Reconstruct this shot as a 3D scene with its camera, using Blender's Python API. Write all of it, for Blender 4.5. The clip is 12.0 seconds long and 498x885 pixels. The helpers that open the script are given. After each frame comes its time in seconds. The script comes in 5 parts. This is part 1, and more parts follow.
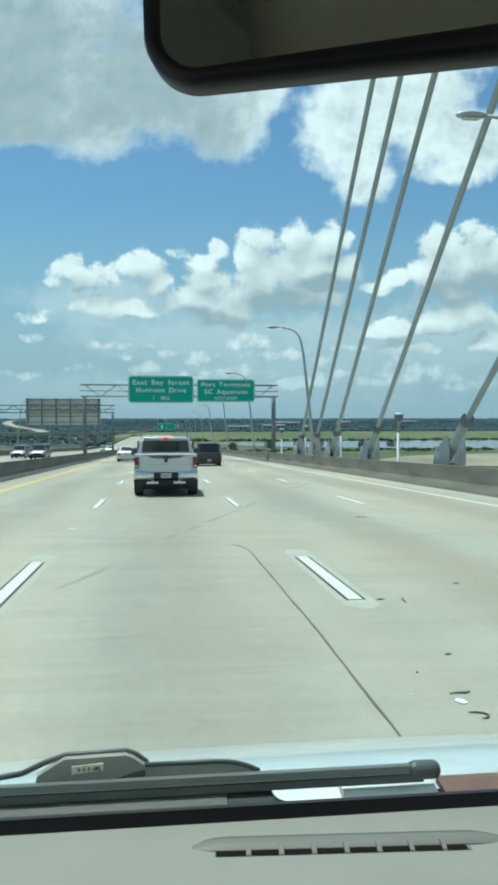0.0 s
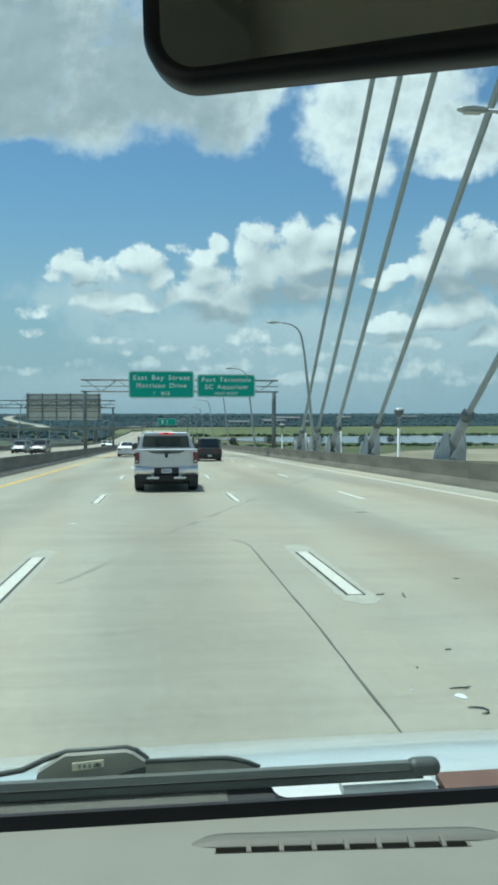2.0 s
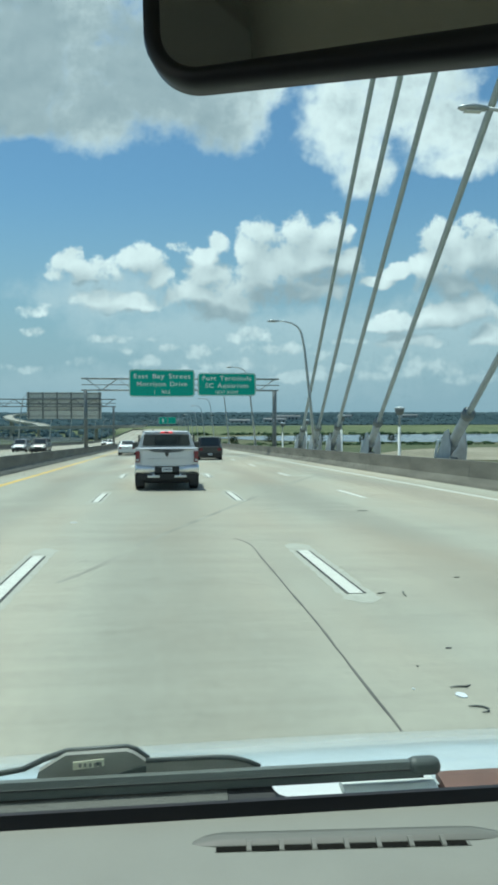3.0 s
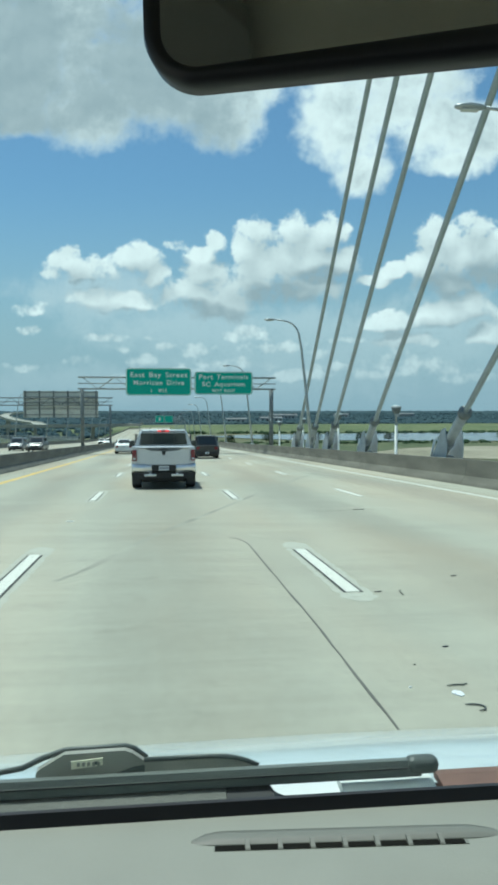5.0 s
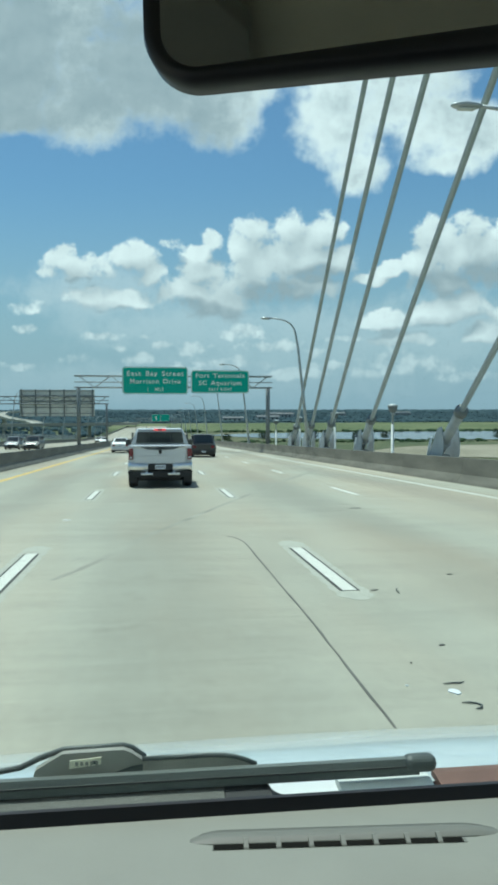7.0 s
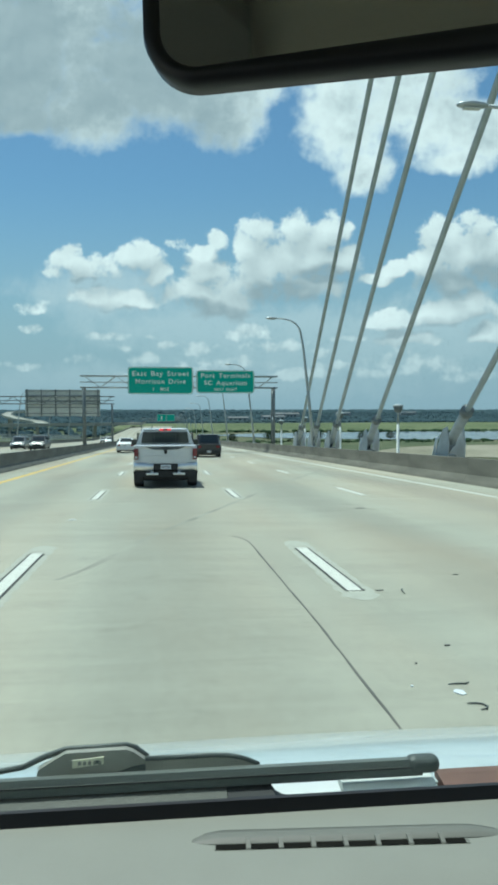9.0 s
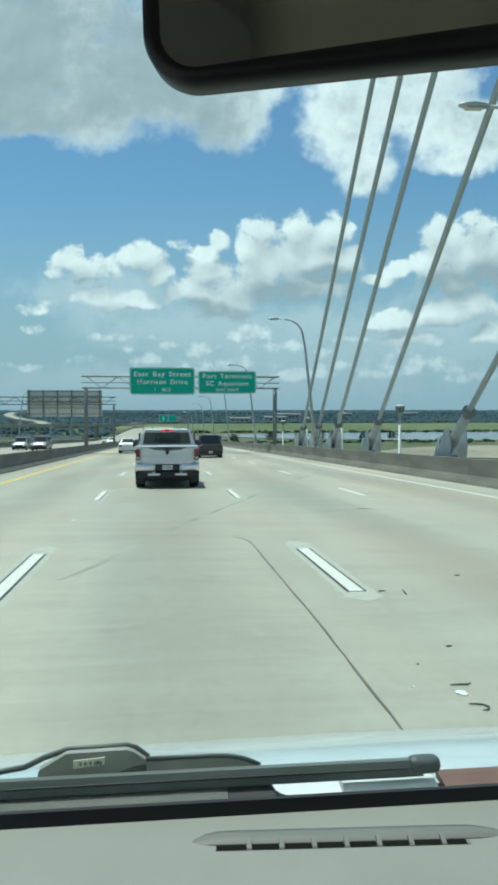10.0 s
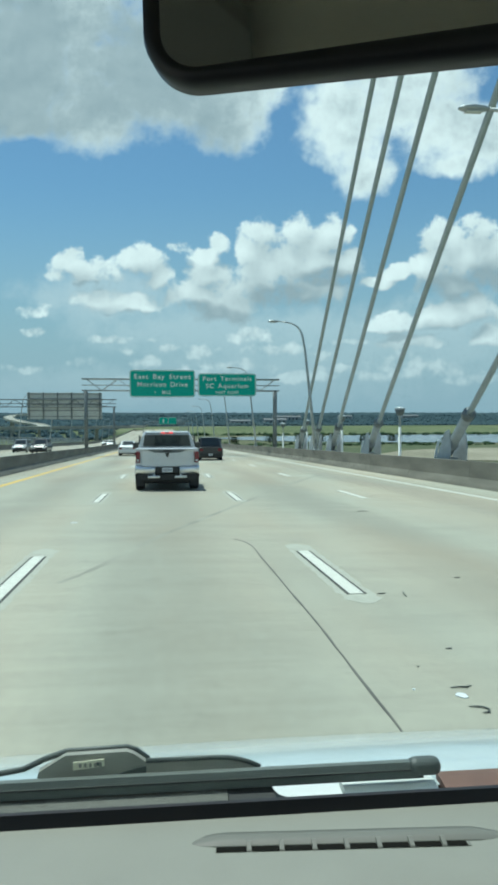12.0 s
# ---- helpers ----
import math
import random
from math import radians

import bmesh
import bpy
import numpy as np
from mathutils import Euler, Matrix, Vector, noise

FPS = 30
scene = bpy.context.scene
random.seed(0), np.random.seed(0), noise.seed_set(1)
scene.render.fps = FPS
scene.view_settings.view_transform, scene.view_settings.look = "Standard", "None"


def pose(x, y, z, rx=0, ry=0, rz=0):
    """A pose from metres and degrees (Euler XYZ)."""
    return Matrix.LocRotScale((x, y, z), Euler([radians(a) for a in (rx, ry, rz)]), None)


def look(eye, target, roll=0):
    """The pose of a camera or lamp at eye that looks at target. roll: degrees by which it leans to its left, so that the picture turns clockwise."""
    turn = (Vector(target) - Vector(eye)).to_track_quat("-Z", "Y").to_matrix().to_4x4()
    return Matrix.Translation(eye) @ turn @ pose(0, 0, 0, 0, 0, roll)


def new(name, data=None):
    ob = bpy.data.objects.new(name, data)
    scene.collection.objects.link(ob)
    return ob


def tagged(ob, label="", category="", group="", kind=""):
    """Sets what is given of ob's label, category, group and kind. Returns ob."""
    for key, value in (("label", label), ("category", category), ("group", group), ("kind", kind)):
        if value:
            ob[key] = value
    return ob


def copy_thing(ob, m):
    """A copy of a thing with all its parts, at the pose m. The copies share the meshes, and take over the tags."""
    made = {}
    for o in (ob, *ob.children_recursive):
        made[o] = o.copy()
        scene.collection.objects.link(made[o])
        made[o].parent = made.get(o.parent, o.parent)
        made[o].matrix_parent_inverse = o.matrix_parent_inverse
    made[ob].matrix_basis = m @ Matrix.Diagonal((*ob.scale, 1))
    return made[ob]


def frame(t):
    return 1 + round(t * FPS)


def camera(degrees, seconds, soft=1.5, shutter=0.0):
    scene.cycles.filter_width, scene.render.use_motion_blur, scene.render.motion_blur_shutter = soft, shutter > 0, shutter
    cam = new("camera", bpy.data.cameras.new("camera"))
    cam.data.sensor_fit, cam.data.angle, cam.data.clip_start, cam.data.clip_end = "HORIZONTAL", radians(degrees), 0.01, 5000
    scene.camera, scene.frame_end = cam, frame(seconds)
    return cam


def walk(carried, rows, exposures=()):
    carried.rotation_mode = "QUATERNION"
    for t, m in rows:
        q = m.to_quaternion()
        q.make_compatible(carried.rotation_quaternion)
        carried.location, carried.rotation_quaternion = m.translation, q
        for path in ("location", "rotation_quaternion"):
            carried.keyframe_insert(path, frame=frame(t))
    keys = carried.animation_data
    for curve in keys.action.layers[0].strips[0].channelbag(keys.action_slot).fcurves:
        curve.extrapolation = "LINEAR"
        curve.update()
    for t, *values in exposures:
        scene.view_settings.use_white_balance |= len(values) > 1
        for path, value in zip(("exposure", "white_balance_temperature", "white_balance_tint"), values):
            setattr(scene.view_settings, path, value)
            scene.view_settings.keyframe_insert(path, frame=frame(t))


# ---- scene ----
LENS = 36.0

# camera rows: seconds, side, ahead, up (m, from the driver's eye), turn, tilt, lean (degrees)
PATH = [
    (0.0, -0.0008, 0, -0.0047, -0.10, 0.59, 0), (0.5, -0.0003, 0, -0.0039, -0.03, 0.49, 0), (1.0, -0.0016, 0, -0.0034, -0.20, 0.43, 0), (1.5, -0.0016, 0, -0.0028, -0.20, 0.36, 0),
    (2.0, -0.0005, 0, -0.0018, -0.07, 0.23, 0), (2.5, -0.0008, 0, -0.0012, -0.10, 0.15, 0), (3.0, -0.0003, 0, -0.0010, -0.03, 0.13, 0), (3.5, -0.0016, 0, -0.0005, -0.20, 0.07, 0),
    (4.5, -0.0021, 0, -0.0003, -0.26, 0.03, 0), (5.5, -0.0026, 0, -0.0003, -0.33, 0.03, 0), (6.0, -0.0039, 0, -0.0005, -0.49, 0.07, 0), (6.5, -0.0044, 0, -0.0000, -0.56, 0.00, 0),
    (7.0, -0.0041, 0, 0.0005, -0.53, -0.07, 0), (8.0, -0.0023, 0, 0.0005, -0.30, -0.07, 0), (9.0, -0.0010, 0, 0.0005, -0.13, -0.07, 0), (9.5, -0.0005, 0, 0.0005, -0.07, -0.07, 0),
    (10.0, 0.0000, 0, 0.0003, 0.00, -0.03, 0), (10.5, 0.0000, 0, -0.0000, 0.00, 0.00, 0), (11.0, 0.0000, 0, -0.0008, 0.00, 0.10, 0), (11.5, 0.0000, 0, -0.0010, 0.00, 0.13, 0),
    (12.0, 0.0000, 0, -0.0013, 0.00, 0.16, 0),
]
EYE = 1.62            # the eye's height over the carriageway
HEADING = -6.47       # the lens looks a little to the right of the road's line
TILT = -2.70
cam = camera(LENS, 12.0, soft=3.3)
walk(cam, [(t, pose(x, y, EYE + z, 90 + TILT + tilt, lean, HEADING + turn)) for t, x, y, z, turn, tilt, lean in PATH],
     exposures=[(t, stops, 6050, 4) for t, stops in ((0.0, 0.10), (0.5, 0.06), (1.0, -0.02), (2.5, -0.02), (5.5, 0.03), (6.5, 0.03), (7.0, -0.02), (9.0, -0.02), (9.5, 0.0), (10.5, 0.04), (11.0, 0.03), (12.0, 0.0))])

# ---- sky, clouds and sun ----
SUN_EL, SUN_AZ = 69.0, -28.0      # degrees; the azimuth is counted from straight ahead, to the left negative

# heaps and banks of cloud: middle and half-axes on the plane that faces the road's line
CENTRE_HEAP = [(0.020, 0.224, 0.028, 0.024), (0.064, 0.227, 0.029, 0.026), (0.104, 0.220, 0.032, 0.027), (0.128, 0.186, 0.023, 0.025), (0.067, 0.190, 0.067, 0.043), (0.020, 0.175, 0.044, 0.035), (0.075, 0.152, 0.064, 0.025), (0.003, 0.204, 0.019, 0.024), (-0.039, 0.213, 0.017, 0.013), (-0.091, 0.208, 0.019, 0.009), (-0.060, 0.197, 0.029, 0.014), (-0.055, 0.176, 0.035, 0.025), (-0.071, 0.146, 0.032, 0.025), (-0.020, 0.146, 0.044, 0.030), (-0.031, 0.124, 0.045, 0.017)]
LEFT_HEAP = [(-0.137, 0.193, 0.031, 0.022), (-0.230, 0.188, 0.029, 0.018), (-0.202, 0.176, 0.038, 0.020), (-0.115, 0.168, 0.026, 0.018), (-0.084, 0.146, 0.026, 0.016), (-0.203, 0.142, 0.038, 0.018), (-0.148, 0.135, 0.042, 0.016), (-0.250, 0.171, 0.017, 0.010)]
RIGHT_HEAP = [(0.250, 0.217, 0.032, 0.029), (0.297, 0.228, 0.029, 0.022), (0.272, 0.196, 0.056, 0.043), (0.318, 0.183, 0.037, 0.036), (0.192, 0.177, 0.025, 0.014), (0.166, 0.162, 0.026, 0.010), (0.225, 0.183, 0.025, 0.019), (0.265, 0.159, 0.050, 0.022), (0.345, 0.205, 0.037, 0.040)]
LOWER_HEAP = [(0.253, 0.121, 0.046, 0.018), (0.192, 0.110, 0.046, 0.016), (0.319, 0.095, 0.046, 0.015), (0.289, 0.132, 0.038, 0.018), (0.215, 0.088, 0.046, 0.011), (0.351, 0.117, 0.037, 0.022)]
PUFFS = [(0.126, 0.088, 0.029, 0.006), (-0.181, 0.088, 0.029, 0.006), (-0.086, 0.044, 0.044, 0.007), (0.112, 0.048, 0.029, 0.007), (0.296, 0.037, 0.052, 0.009), (-0.286, 0.128, 0.026, 0.009), (-0.279, 0.101, 0.022, 0.007), (-0.218, 0.060, 0.020, 0.009), (-0.163, 0.075, 0.015, 0.006), (-0.139, 0.059, 0.023, 0.009), (-0.094, 0.079, 0.031, 0.007), (-0.126, 0.088, 0.010, 0.004), (-0.064, 0.073, 0.035, 0.012), (-0.002, 0.095, 0.034, 0.011), (0.042, 0.077, 0.046, 0.011), (0.091, 0.066, 0.022, 0.010), (-0.020, 0.055, 0.062, 0.010), (0.189, 0.059, 0.046, 0.015), (0.164, 0.043, 0.038, 0.007), (0.241, 0.051, 0.062, 0.013), (-0.136, 0.042, 0.031, 0.005), (-0.291, 0.050, 0.034, 0.005), (0.068, 0.040, 0.052, 0.007)]
BANKS = [(-0.308, 0.410, 0.108, 0.069), (-0.200, 0.380, 0.081, 0.062), (-0.264, 0.480, 0.165, 0.125), (-0.121, 0.432, 0.137, 0.093), (-0.026, 0.367, 0.062, 0.050), (-0.070, 0.411, 0.115, 0.073), (-0.287, 0.364, 0.060, 0.025), (0.009, 0.418, 0.051, 0.049), (0.125, 0.356, 0.071, 0.057), (0.149, 0.300, 0.048, 0.037), (0.118, 0.390, 0.065, 0.044), (0.250, 0.361, 0.067, 0.060), (0.303, 0.350, 0.066, 0.047), (0.197, 0.383, 0.073, 0.041), (0.271, 0.312, 0.067, 0.019), (0.197, 0.426, 0.123, 0.040), (0.225, 0.475, 0.166, 0.049)]
SHEETS = [(-0.020, 0.099, 0.227, 0.036), (0.244, 0.088, 0.155, 0.058), (-0.094, 0.029, 0.383, 0.026), (-0.181, 0.146, 0.124, 0.036), (0.097, 0.059, 0.221, 0.034)]
BASES = [(0.053, 0.145, 0.088, 0.020), (0.097, 0.168, 0.044, 0.016), (-0.035, 0.120, 0.055, 0.013), (0.273, 0.155, 0.062, 0.022), (0.317, 0.168, 0.044, 0.029), (-0.202, 0.160, 0.044, 0.007), (-0.155, 0.120, 0.058, 0.007), (-0.071, 0.128, 0.029, 0.012), (0.259, 0.099, 0.066, 0.009), (0.193, 0.094, 0.044, 0.007)]


def build_world():
    w = bpy.data.worlds.new("sky")
    w.use_nodes = True
    scene.world = w
    nt = w.node_tree
    nt.nodes.clear()

    def wire(tree, node, values):
        for i, v in enumerate(values):
            if v is None:
                continue
            if isinstance(v, (int, float, tuple)):
                node.inputs[i].default_value = v
            else:
                tree.links.new(v, node.inputs[i])
        return node

    def vec(tree, op, *values):
        n = tree.nodes.new("ShaderNodeVectorMath")
        n.operation = op
        return wire(tree, n, values).outputs["Value" if op == "DOT_PRODUCT" else "Vector"]

    def calc(op, a, b=None, c=None, clamp=False, tree=nt):
        n = tree.nodes.new("ShaderNodeMath")
        n.operation, n.use_clamp = op, clamp
        return wire(tree, n, (a, b, c)).outputs[0]

    def step(v, lo, hi, a=0.0, b=1.0):
        n = nt.nodes.new("ShaderNodeMapRange")
        n.interpolation_type = "SMOOTHSTEP"
        return wire(nt, n, (v, lo, hi, a, b)).outputs[0]

    def blend(fac, a, b):
        n = nt.nodes.new("ShaderNodeMix")
        n.data_type = "RGBA"
        wire(nt, n, (fac,))
        for i, v in ((6, a), (7, b)):
            if isinstance(v, tuple):
                n.inputs[i].default_value = (*v, 1)
            else:
                nt.links.new(v, n.inputs[i])
        return n.outputs[2]

    def fbm(p, scale, detail, rough, tree=nt):
        n = tree.nodes.new("ShaderNodeTexNoise")
        n.noise_dimensions = "2D"
        n.inputs["Scale"].default_value, n.inputs["Detail"].default_value, n.inputs["Roughness"].default_value = scale, detail, rough
        tree.links.new(p, n.inputs["Vector"])
        return n

    def group(name, build):
        """A node group from a point of the sky's tangent plane to one number."""
        g = bpy.data.node_groups.new(name, "ShaderNodeTree")
        g.interface.new_socket("Point", in_out="INPUT", socket_type="NodeSocketVector")
        g.interface.new_socket("Value", in_out="OUTPUT", socket_type="NodeSocketFloat")
        gi, go = g.nodes.new("NodeGroupInput"), g.nodes.new("NodeGroupOutput")
        g.links.new(build(g, gi.outputs[0]), go.inputs[0])
        return g

    def body(clouds):
        """One minus the squared distance to the nearest heap, in its own half-axes."""
        def build(g, p):
            near = None
            for cu, cv, ru, rv in clouds:
                a = vec(g, "MULTIPLY_ADD", p, (1 / ru, 1 / rv, 0), (-cu / ru, -cv / rv, 0))
                d = vec(g, "DOT_PRODUCT", a, a)
                near = d if near is None else calc("SMOOTH_MIN", near, d, 0.6, tree=g)
            return calc("SUBTRACT", 1.0, near, tree=g)
        return build

    def billows(g, p):
        """Round heads on rounder heads."""
        total = None
        for scale, amount in ((13, 0.50), (29, 0.42), (64, 0.15)):
            vo = g.nodes.new("ShaderNodeTexVoronoi")
            vo.feature, vo.voronoi_dimensions = "SMOOTH_F1", "2D"
            vo.inputs["Scale"].default_value, vo.inputs["Smoothness"].default_value = scale, 0.45
            g.links.new(p, vo.inputs["Vector"])
            s = calc("MULTIPLY_ADD", vo.outputs["Distance"], -amount, amount * 0.42, tree=g)
            total = s if total is None else calc("ADD", total, s, tree=g)
        return total

    def at(field, p):
        n = nt.nodes.new("ShaderNodeGroup")
        n.node_tree = field
        nt.links.new(p, n.inputs[0])
        return n.outputs[0]

    coord = nt.nodes.new("ShaderNodeTexCoord")
    turn = nt.nodes.new("ShaderNodeVectorRotate")
    turn.rotation_type = "Z_AXIS"
    turn.inputs["Angle"].default_value = radians(-HEADING)
    nt.links.new(coord.outputs["Generated"], turn.inputs["Vector"])
    sep = nt.nodes.new("ShaderNodeSeparateXYZ")
    nt.links.new(turn.outputs[0], sep.inputs[0])
    ahead = calc("MAXIMUM", sep.outputs[1], 0.05)
    u, v = calc("DIVIDE", sep.outputs[0], ahead), calc("DIVIDE", sep.outputs[2], ahead)
    flat = nt.nodes.new("ShaderNodeCombineXYZ")
    wire(nt, flat, (u, v))
    plain = flat.outputs[0]
    # wind-drawn edges: the plane is bent a little before the heaps are laid out on it
    drift = fbm(plain, 22, 3, 0.5)
    p = vec(nt, "ADD", plain, vec(nt, "MULTIPLY_ADD", drift.outputs["Color"], (0.020, 0.018, 0), (-0.010, -0.009, 0)))

    heaps = group("cloud_heaps", body(CENTRE_HEAP + LEFT_HEAP + RIGHT_HEAP + LOWER_HEAP))
    banks = group("cloud_banks", body(BANKS))
    heads = group("cloud_heads", billows)
    frays = calc("SUBTRACT", fbm(plain, 40, 6, 0.60).outputs["Fac"], 0.5)
    up = vec(nt, "ADD", p, (-0.006, 0.022, 0))
    up_small = vec(nt, "ADD", p, (-0.006, 0.012, 0))
    body_here, body_up = at(heaps, p), at(heaps, up)
    head_here, head_up = at(heads, p), at(heads, up_small)

    # heaped clouds: white crowns, greyer flanks and bases
    thick = calc("ADD", body_here, calc("MULTIPLY_ADD", frays, 2.4, calc("MULTIPLY", head_here, 0.95)))
    slope = calc("MAXIMUM", calc("MINIMUM", calc("SUBTRACT", body_here, body_up), 1.0), -1.0)
    lit = calc("MULTIPLY_ADD", slope, 0.40, 0.47)
    lit = calc("MULTIPLY_ADD", calc("SUBTRACT", head_here, head_up), 0.55, lit)
    lit = calc("MULTIPLY_ADD", frays, 0.30, lit)
    under = calc("ADD", at(group("cloud_bases", body(BASES)), p), calc("ADD", frays, head_here))
    lit = calc("SUBTRACT", lit, step(under, -0.15, 0.95, 0.0, 0.46), clamp=True)
    soft = calc("MULTIPLY_ADD", lit, -0.50, 1.15)
    heap_cover = step(calc("DIVIDE", calc("ADD", thick, 0.15), soft), 0.0, 1.0)

    # the broken bank overhead: seen from below, grey where it is deep, white at its rims
    broad = calc("SUBTRACT", fbm(plain, 8, 5, 0.6).outputs["Fac"], 0.5)
    bank = calc("ADD", at(banks, p), calc("MULTIPLY_ADD", frays, 0.9, calc("MULTIPLY", head_here, 0.45)))
    bank_cover = step(bank, -0.04, 0.85)
    deep = calc("MULTIPLY_ADD", broad, 1.5, calc("MULTIPLY_ADD", head_here, -0.2, bank))
    deep = calc("ADD", deep, step(u, -0.12, 0.10, 0.40, -0.38))
    bank_lit = step(deep, 0.05, 1.40, 0.95, 0.08)
    bank_lit = calc("MULTIPLY_ADD", calc("SUBTRACT", head_here, head_up), 0.25, bank_lit, clamp=True)

    # thin veils between and below the heaps
    veil = calc("ADD", at(group("cloud_veils", body(SHEETS)), p), calc("MULTIPLY", calc("ADD", broad, frays), 1.6))
    veil_cover = step(veil, -0.5, 1.1, 0.0, 0.60)

    # small ragged puffs near the horizon
    puff = calc("ADD", at(group("cloud_puffs", body(PUFFS)), p), calc("MULTIPLY_ADD", frays, 4.2, calc("MULTIPLY", head_here, 1.6)))
    puff_cover = step(puff, -0.1, 1.5, 0.0, 0.95)
    puff_lit = calc("MULTIPLY_ADD", calc("SUBTRACT", head_here, head_up), 0.9, calc("MULTIPLY_ADD", frays, 1.2, 0.66), clamp=True)

    front = step(sep.outputs[1], 0.55, 0.72)
    rest = nt.nodes.new("ShaderNodeTexNoise")
    rest.inputs["Scale"].default_value, rest.inputs["Detail"].default_value = 3.2, 4
    nt.links.new(coord.outputs["Generated"], rest.inputs["Vector"])
    rest_cover = calc("MULTIPLY", step(rest.outputs["Fac"], 0.50, 0.62, 0.0, 0.9), calc("SUBTRACT", 1.0, front))

    SHADE, WHITE = (0.36, 0.43, 0.475), (0.92, 0.96, 0.97)
    sky = nt.nodes.new("ShaderNodeTexSky")
    sky.sky_type, sky.sun_disc = "NISHITA", False
    sky.sun_elevation, sky.sun_rotation = radians(SUN_EL), radians(SUN_AZ)
    sky.air_density, sky.dust_density, sky.ozone_density = 1.3, 0.5, 3.0
    tone = nt.nodes.new("ShaderNodeMix")
    tone.data_type, tone.blend_type = "RGBA", "MULTIPLY"
    tone.inputs[0].default_value = 1.0
    tone.inputs[7].default_value = (0.068, 0.083, 0.090, 1)
    nt.links.new(sky.outputs[0], tone.inputs[6])
    # moist air near the horizon veils the clouds
    low = step(v, 0.0, 0.15, 0.25, 1.0)
    air = blend(step(v, 0.0, 0.30, 0.92, 0.0), tone.outputs[2], (0.330, 0.455, 0.55))
    low_front = calc("MULTIPLY", low, front)
    colour = blend(rest_cover, air, (0.70, 0.75, 0.77))
    colour = blend(calc("MULTIPLY", veil_cover, low_front), colour, (0.62, 0.70, 0.745))
    colour = blend(calc("MULTIPLY", puff_cover, low_front), colour, blend(puff_lit, SHADE, WHITE))
    colour = blend(calc("MULTIPLY", heap_cover, low_front), colour, blend(lit, SHADE, WHITE))
    colour = blend(calc("MULTIPLY", bank_cover, front), colour, blend(bank_lit, SHADE, WHITE))
    bg = nt.nodes.new("ShaderNodeBackground")
    nt.links.new(colour, bg.inputs["Color"])
    out = nt.nodes.new("ShaderNodeOutputWorld")
    nt.links.new(bg.outputs[0], out.inputs[0])


build_world()
sun_data = bpy.data.lights.new("sun", "SUN")
sun_data.energy, sun_data.angle, sun_data.color = 4.2, radians(0.53), (1.0, 0.96, 0.88)
sun = new("sun", sun_data)
sun_from = Vector((math.sin(radians(SUN_AZ)) * math.cos(radians(SUN_EL)),
                   math.cos(radians(SUN_AZ)) * math.cos(radians(SUN_EL)), math.sin(radians(SUN_EL))))
sun.matrix_world = look(sun_from * 300, (0, 0, 0))


# ---- materials ----
def material(name, colour, rough=0.6, metal=0.0, vary=0.12, scale=4.0, fine=60.0, bump=0.0, coat=0.0, random_tone=0.0, stretch=(1, 1, 1), spec=0.5):
    """Paint, plastic, concrete or metal with mottling at two scales and a fine relief."""
    m = bpy.data.materials.new(name)
    m.use_nodes = True
    nt = m.node_tree
    b = nt.nodes["Principled BSDF"]
    b.inputs["Roughness"].default_value, b.inputs["Metallic"].default_value = rough, metal
    b.inputs["Coat Weight"].default_value = coat
    b.inputs["Coat Roughness"].default_value = 0.05
    b.inputs["Specular IOR Level"].default_value = spec
    tc = nt.nodes.new("ShaderNodeTexCoord")
    mp = nt.nodes.new("ShaderNodeMapping")
    mp.inputs["Scale"].default_value = stretch
    nt.links.new(tc.outputs["Object"], mp.inputs["Vector"])
    n1, n2 = nt.nodes.new("ShaderNodeTexNoise"), nt.nodes.new("ShaderNodeTexNoise")
    for n, s, d in ((n1, scale, 6), (n2, fine, 3)):
        n.inputs["Scale"].default_value, n.inputs["Detail"].default_value = s, d
        nt.links.new(mp.outputs[0], n.inputs["Vector"])
    mul = nt.nodes.new("ShaderNodeMath")
    mul.operation = "MULTIPLY_ADD"
    mul.inputs[1].default_value = 0.35
    nt.links.new(n2.outputs["Fac"], mul.inputs[0])
    nt.links.new(n1.outputs["Fac"], mul.inputs[2])
    rng = nt.nodes.new("ShaderNodeMapRange")
    rng.inputs[1].default_value, rng.inputs[2].default_value = 0.42, 0.95
    rng.inputs[3].default_value, rng.inputs[4].default_value = 1 - vary, 1 + vary
    nt.links.new(mul.outputs[0], rng.inputs[0])
    hsv = nt.nodes.new("ShaderNodeHueSaturation")
    hsv.inputs["Color"].default_value = (*colour, 1)
    value = rng.outputs[0]
    if random_tone:
        info = nt.nodes.new("ShaderNodeObjectInfo")
        rr = nt.nodes.new("ShaderNodeMapRange")
        rr.inputs[3].default_value, rr.inputs[4].default_value = 1 - random_tone, 1 + random_tone
        nt.links.new(info.outputs["Random"], rr.inputs[0])
        both = nt.nodes.new("ShaderNodeMath")
        both.operation = "MULTIPLY"
        nt.links.new(rr.outputs[0], both.inputs[0])
        nt.links.new(value, both.inputs[1])
        value = both.outputs[0]
    nt.links.new(value, hsv.inputs["Value"])
    nt.links.new(hsv.outputs[0], b.inputs["Base Color"])
    if bump:
        bp = nt.nodes.new("ShaderNodeBump")
        bp.inputs["Strength"].default_value, bp.inputs["Distance"].default_value = bump, 0.01
        nt.links.new(n2.outputs["Fac"], bp.inputs["Height"])
        nt.links.new(bp.outputs[0], b.inputs["Normal"])
    return m


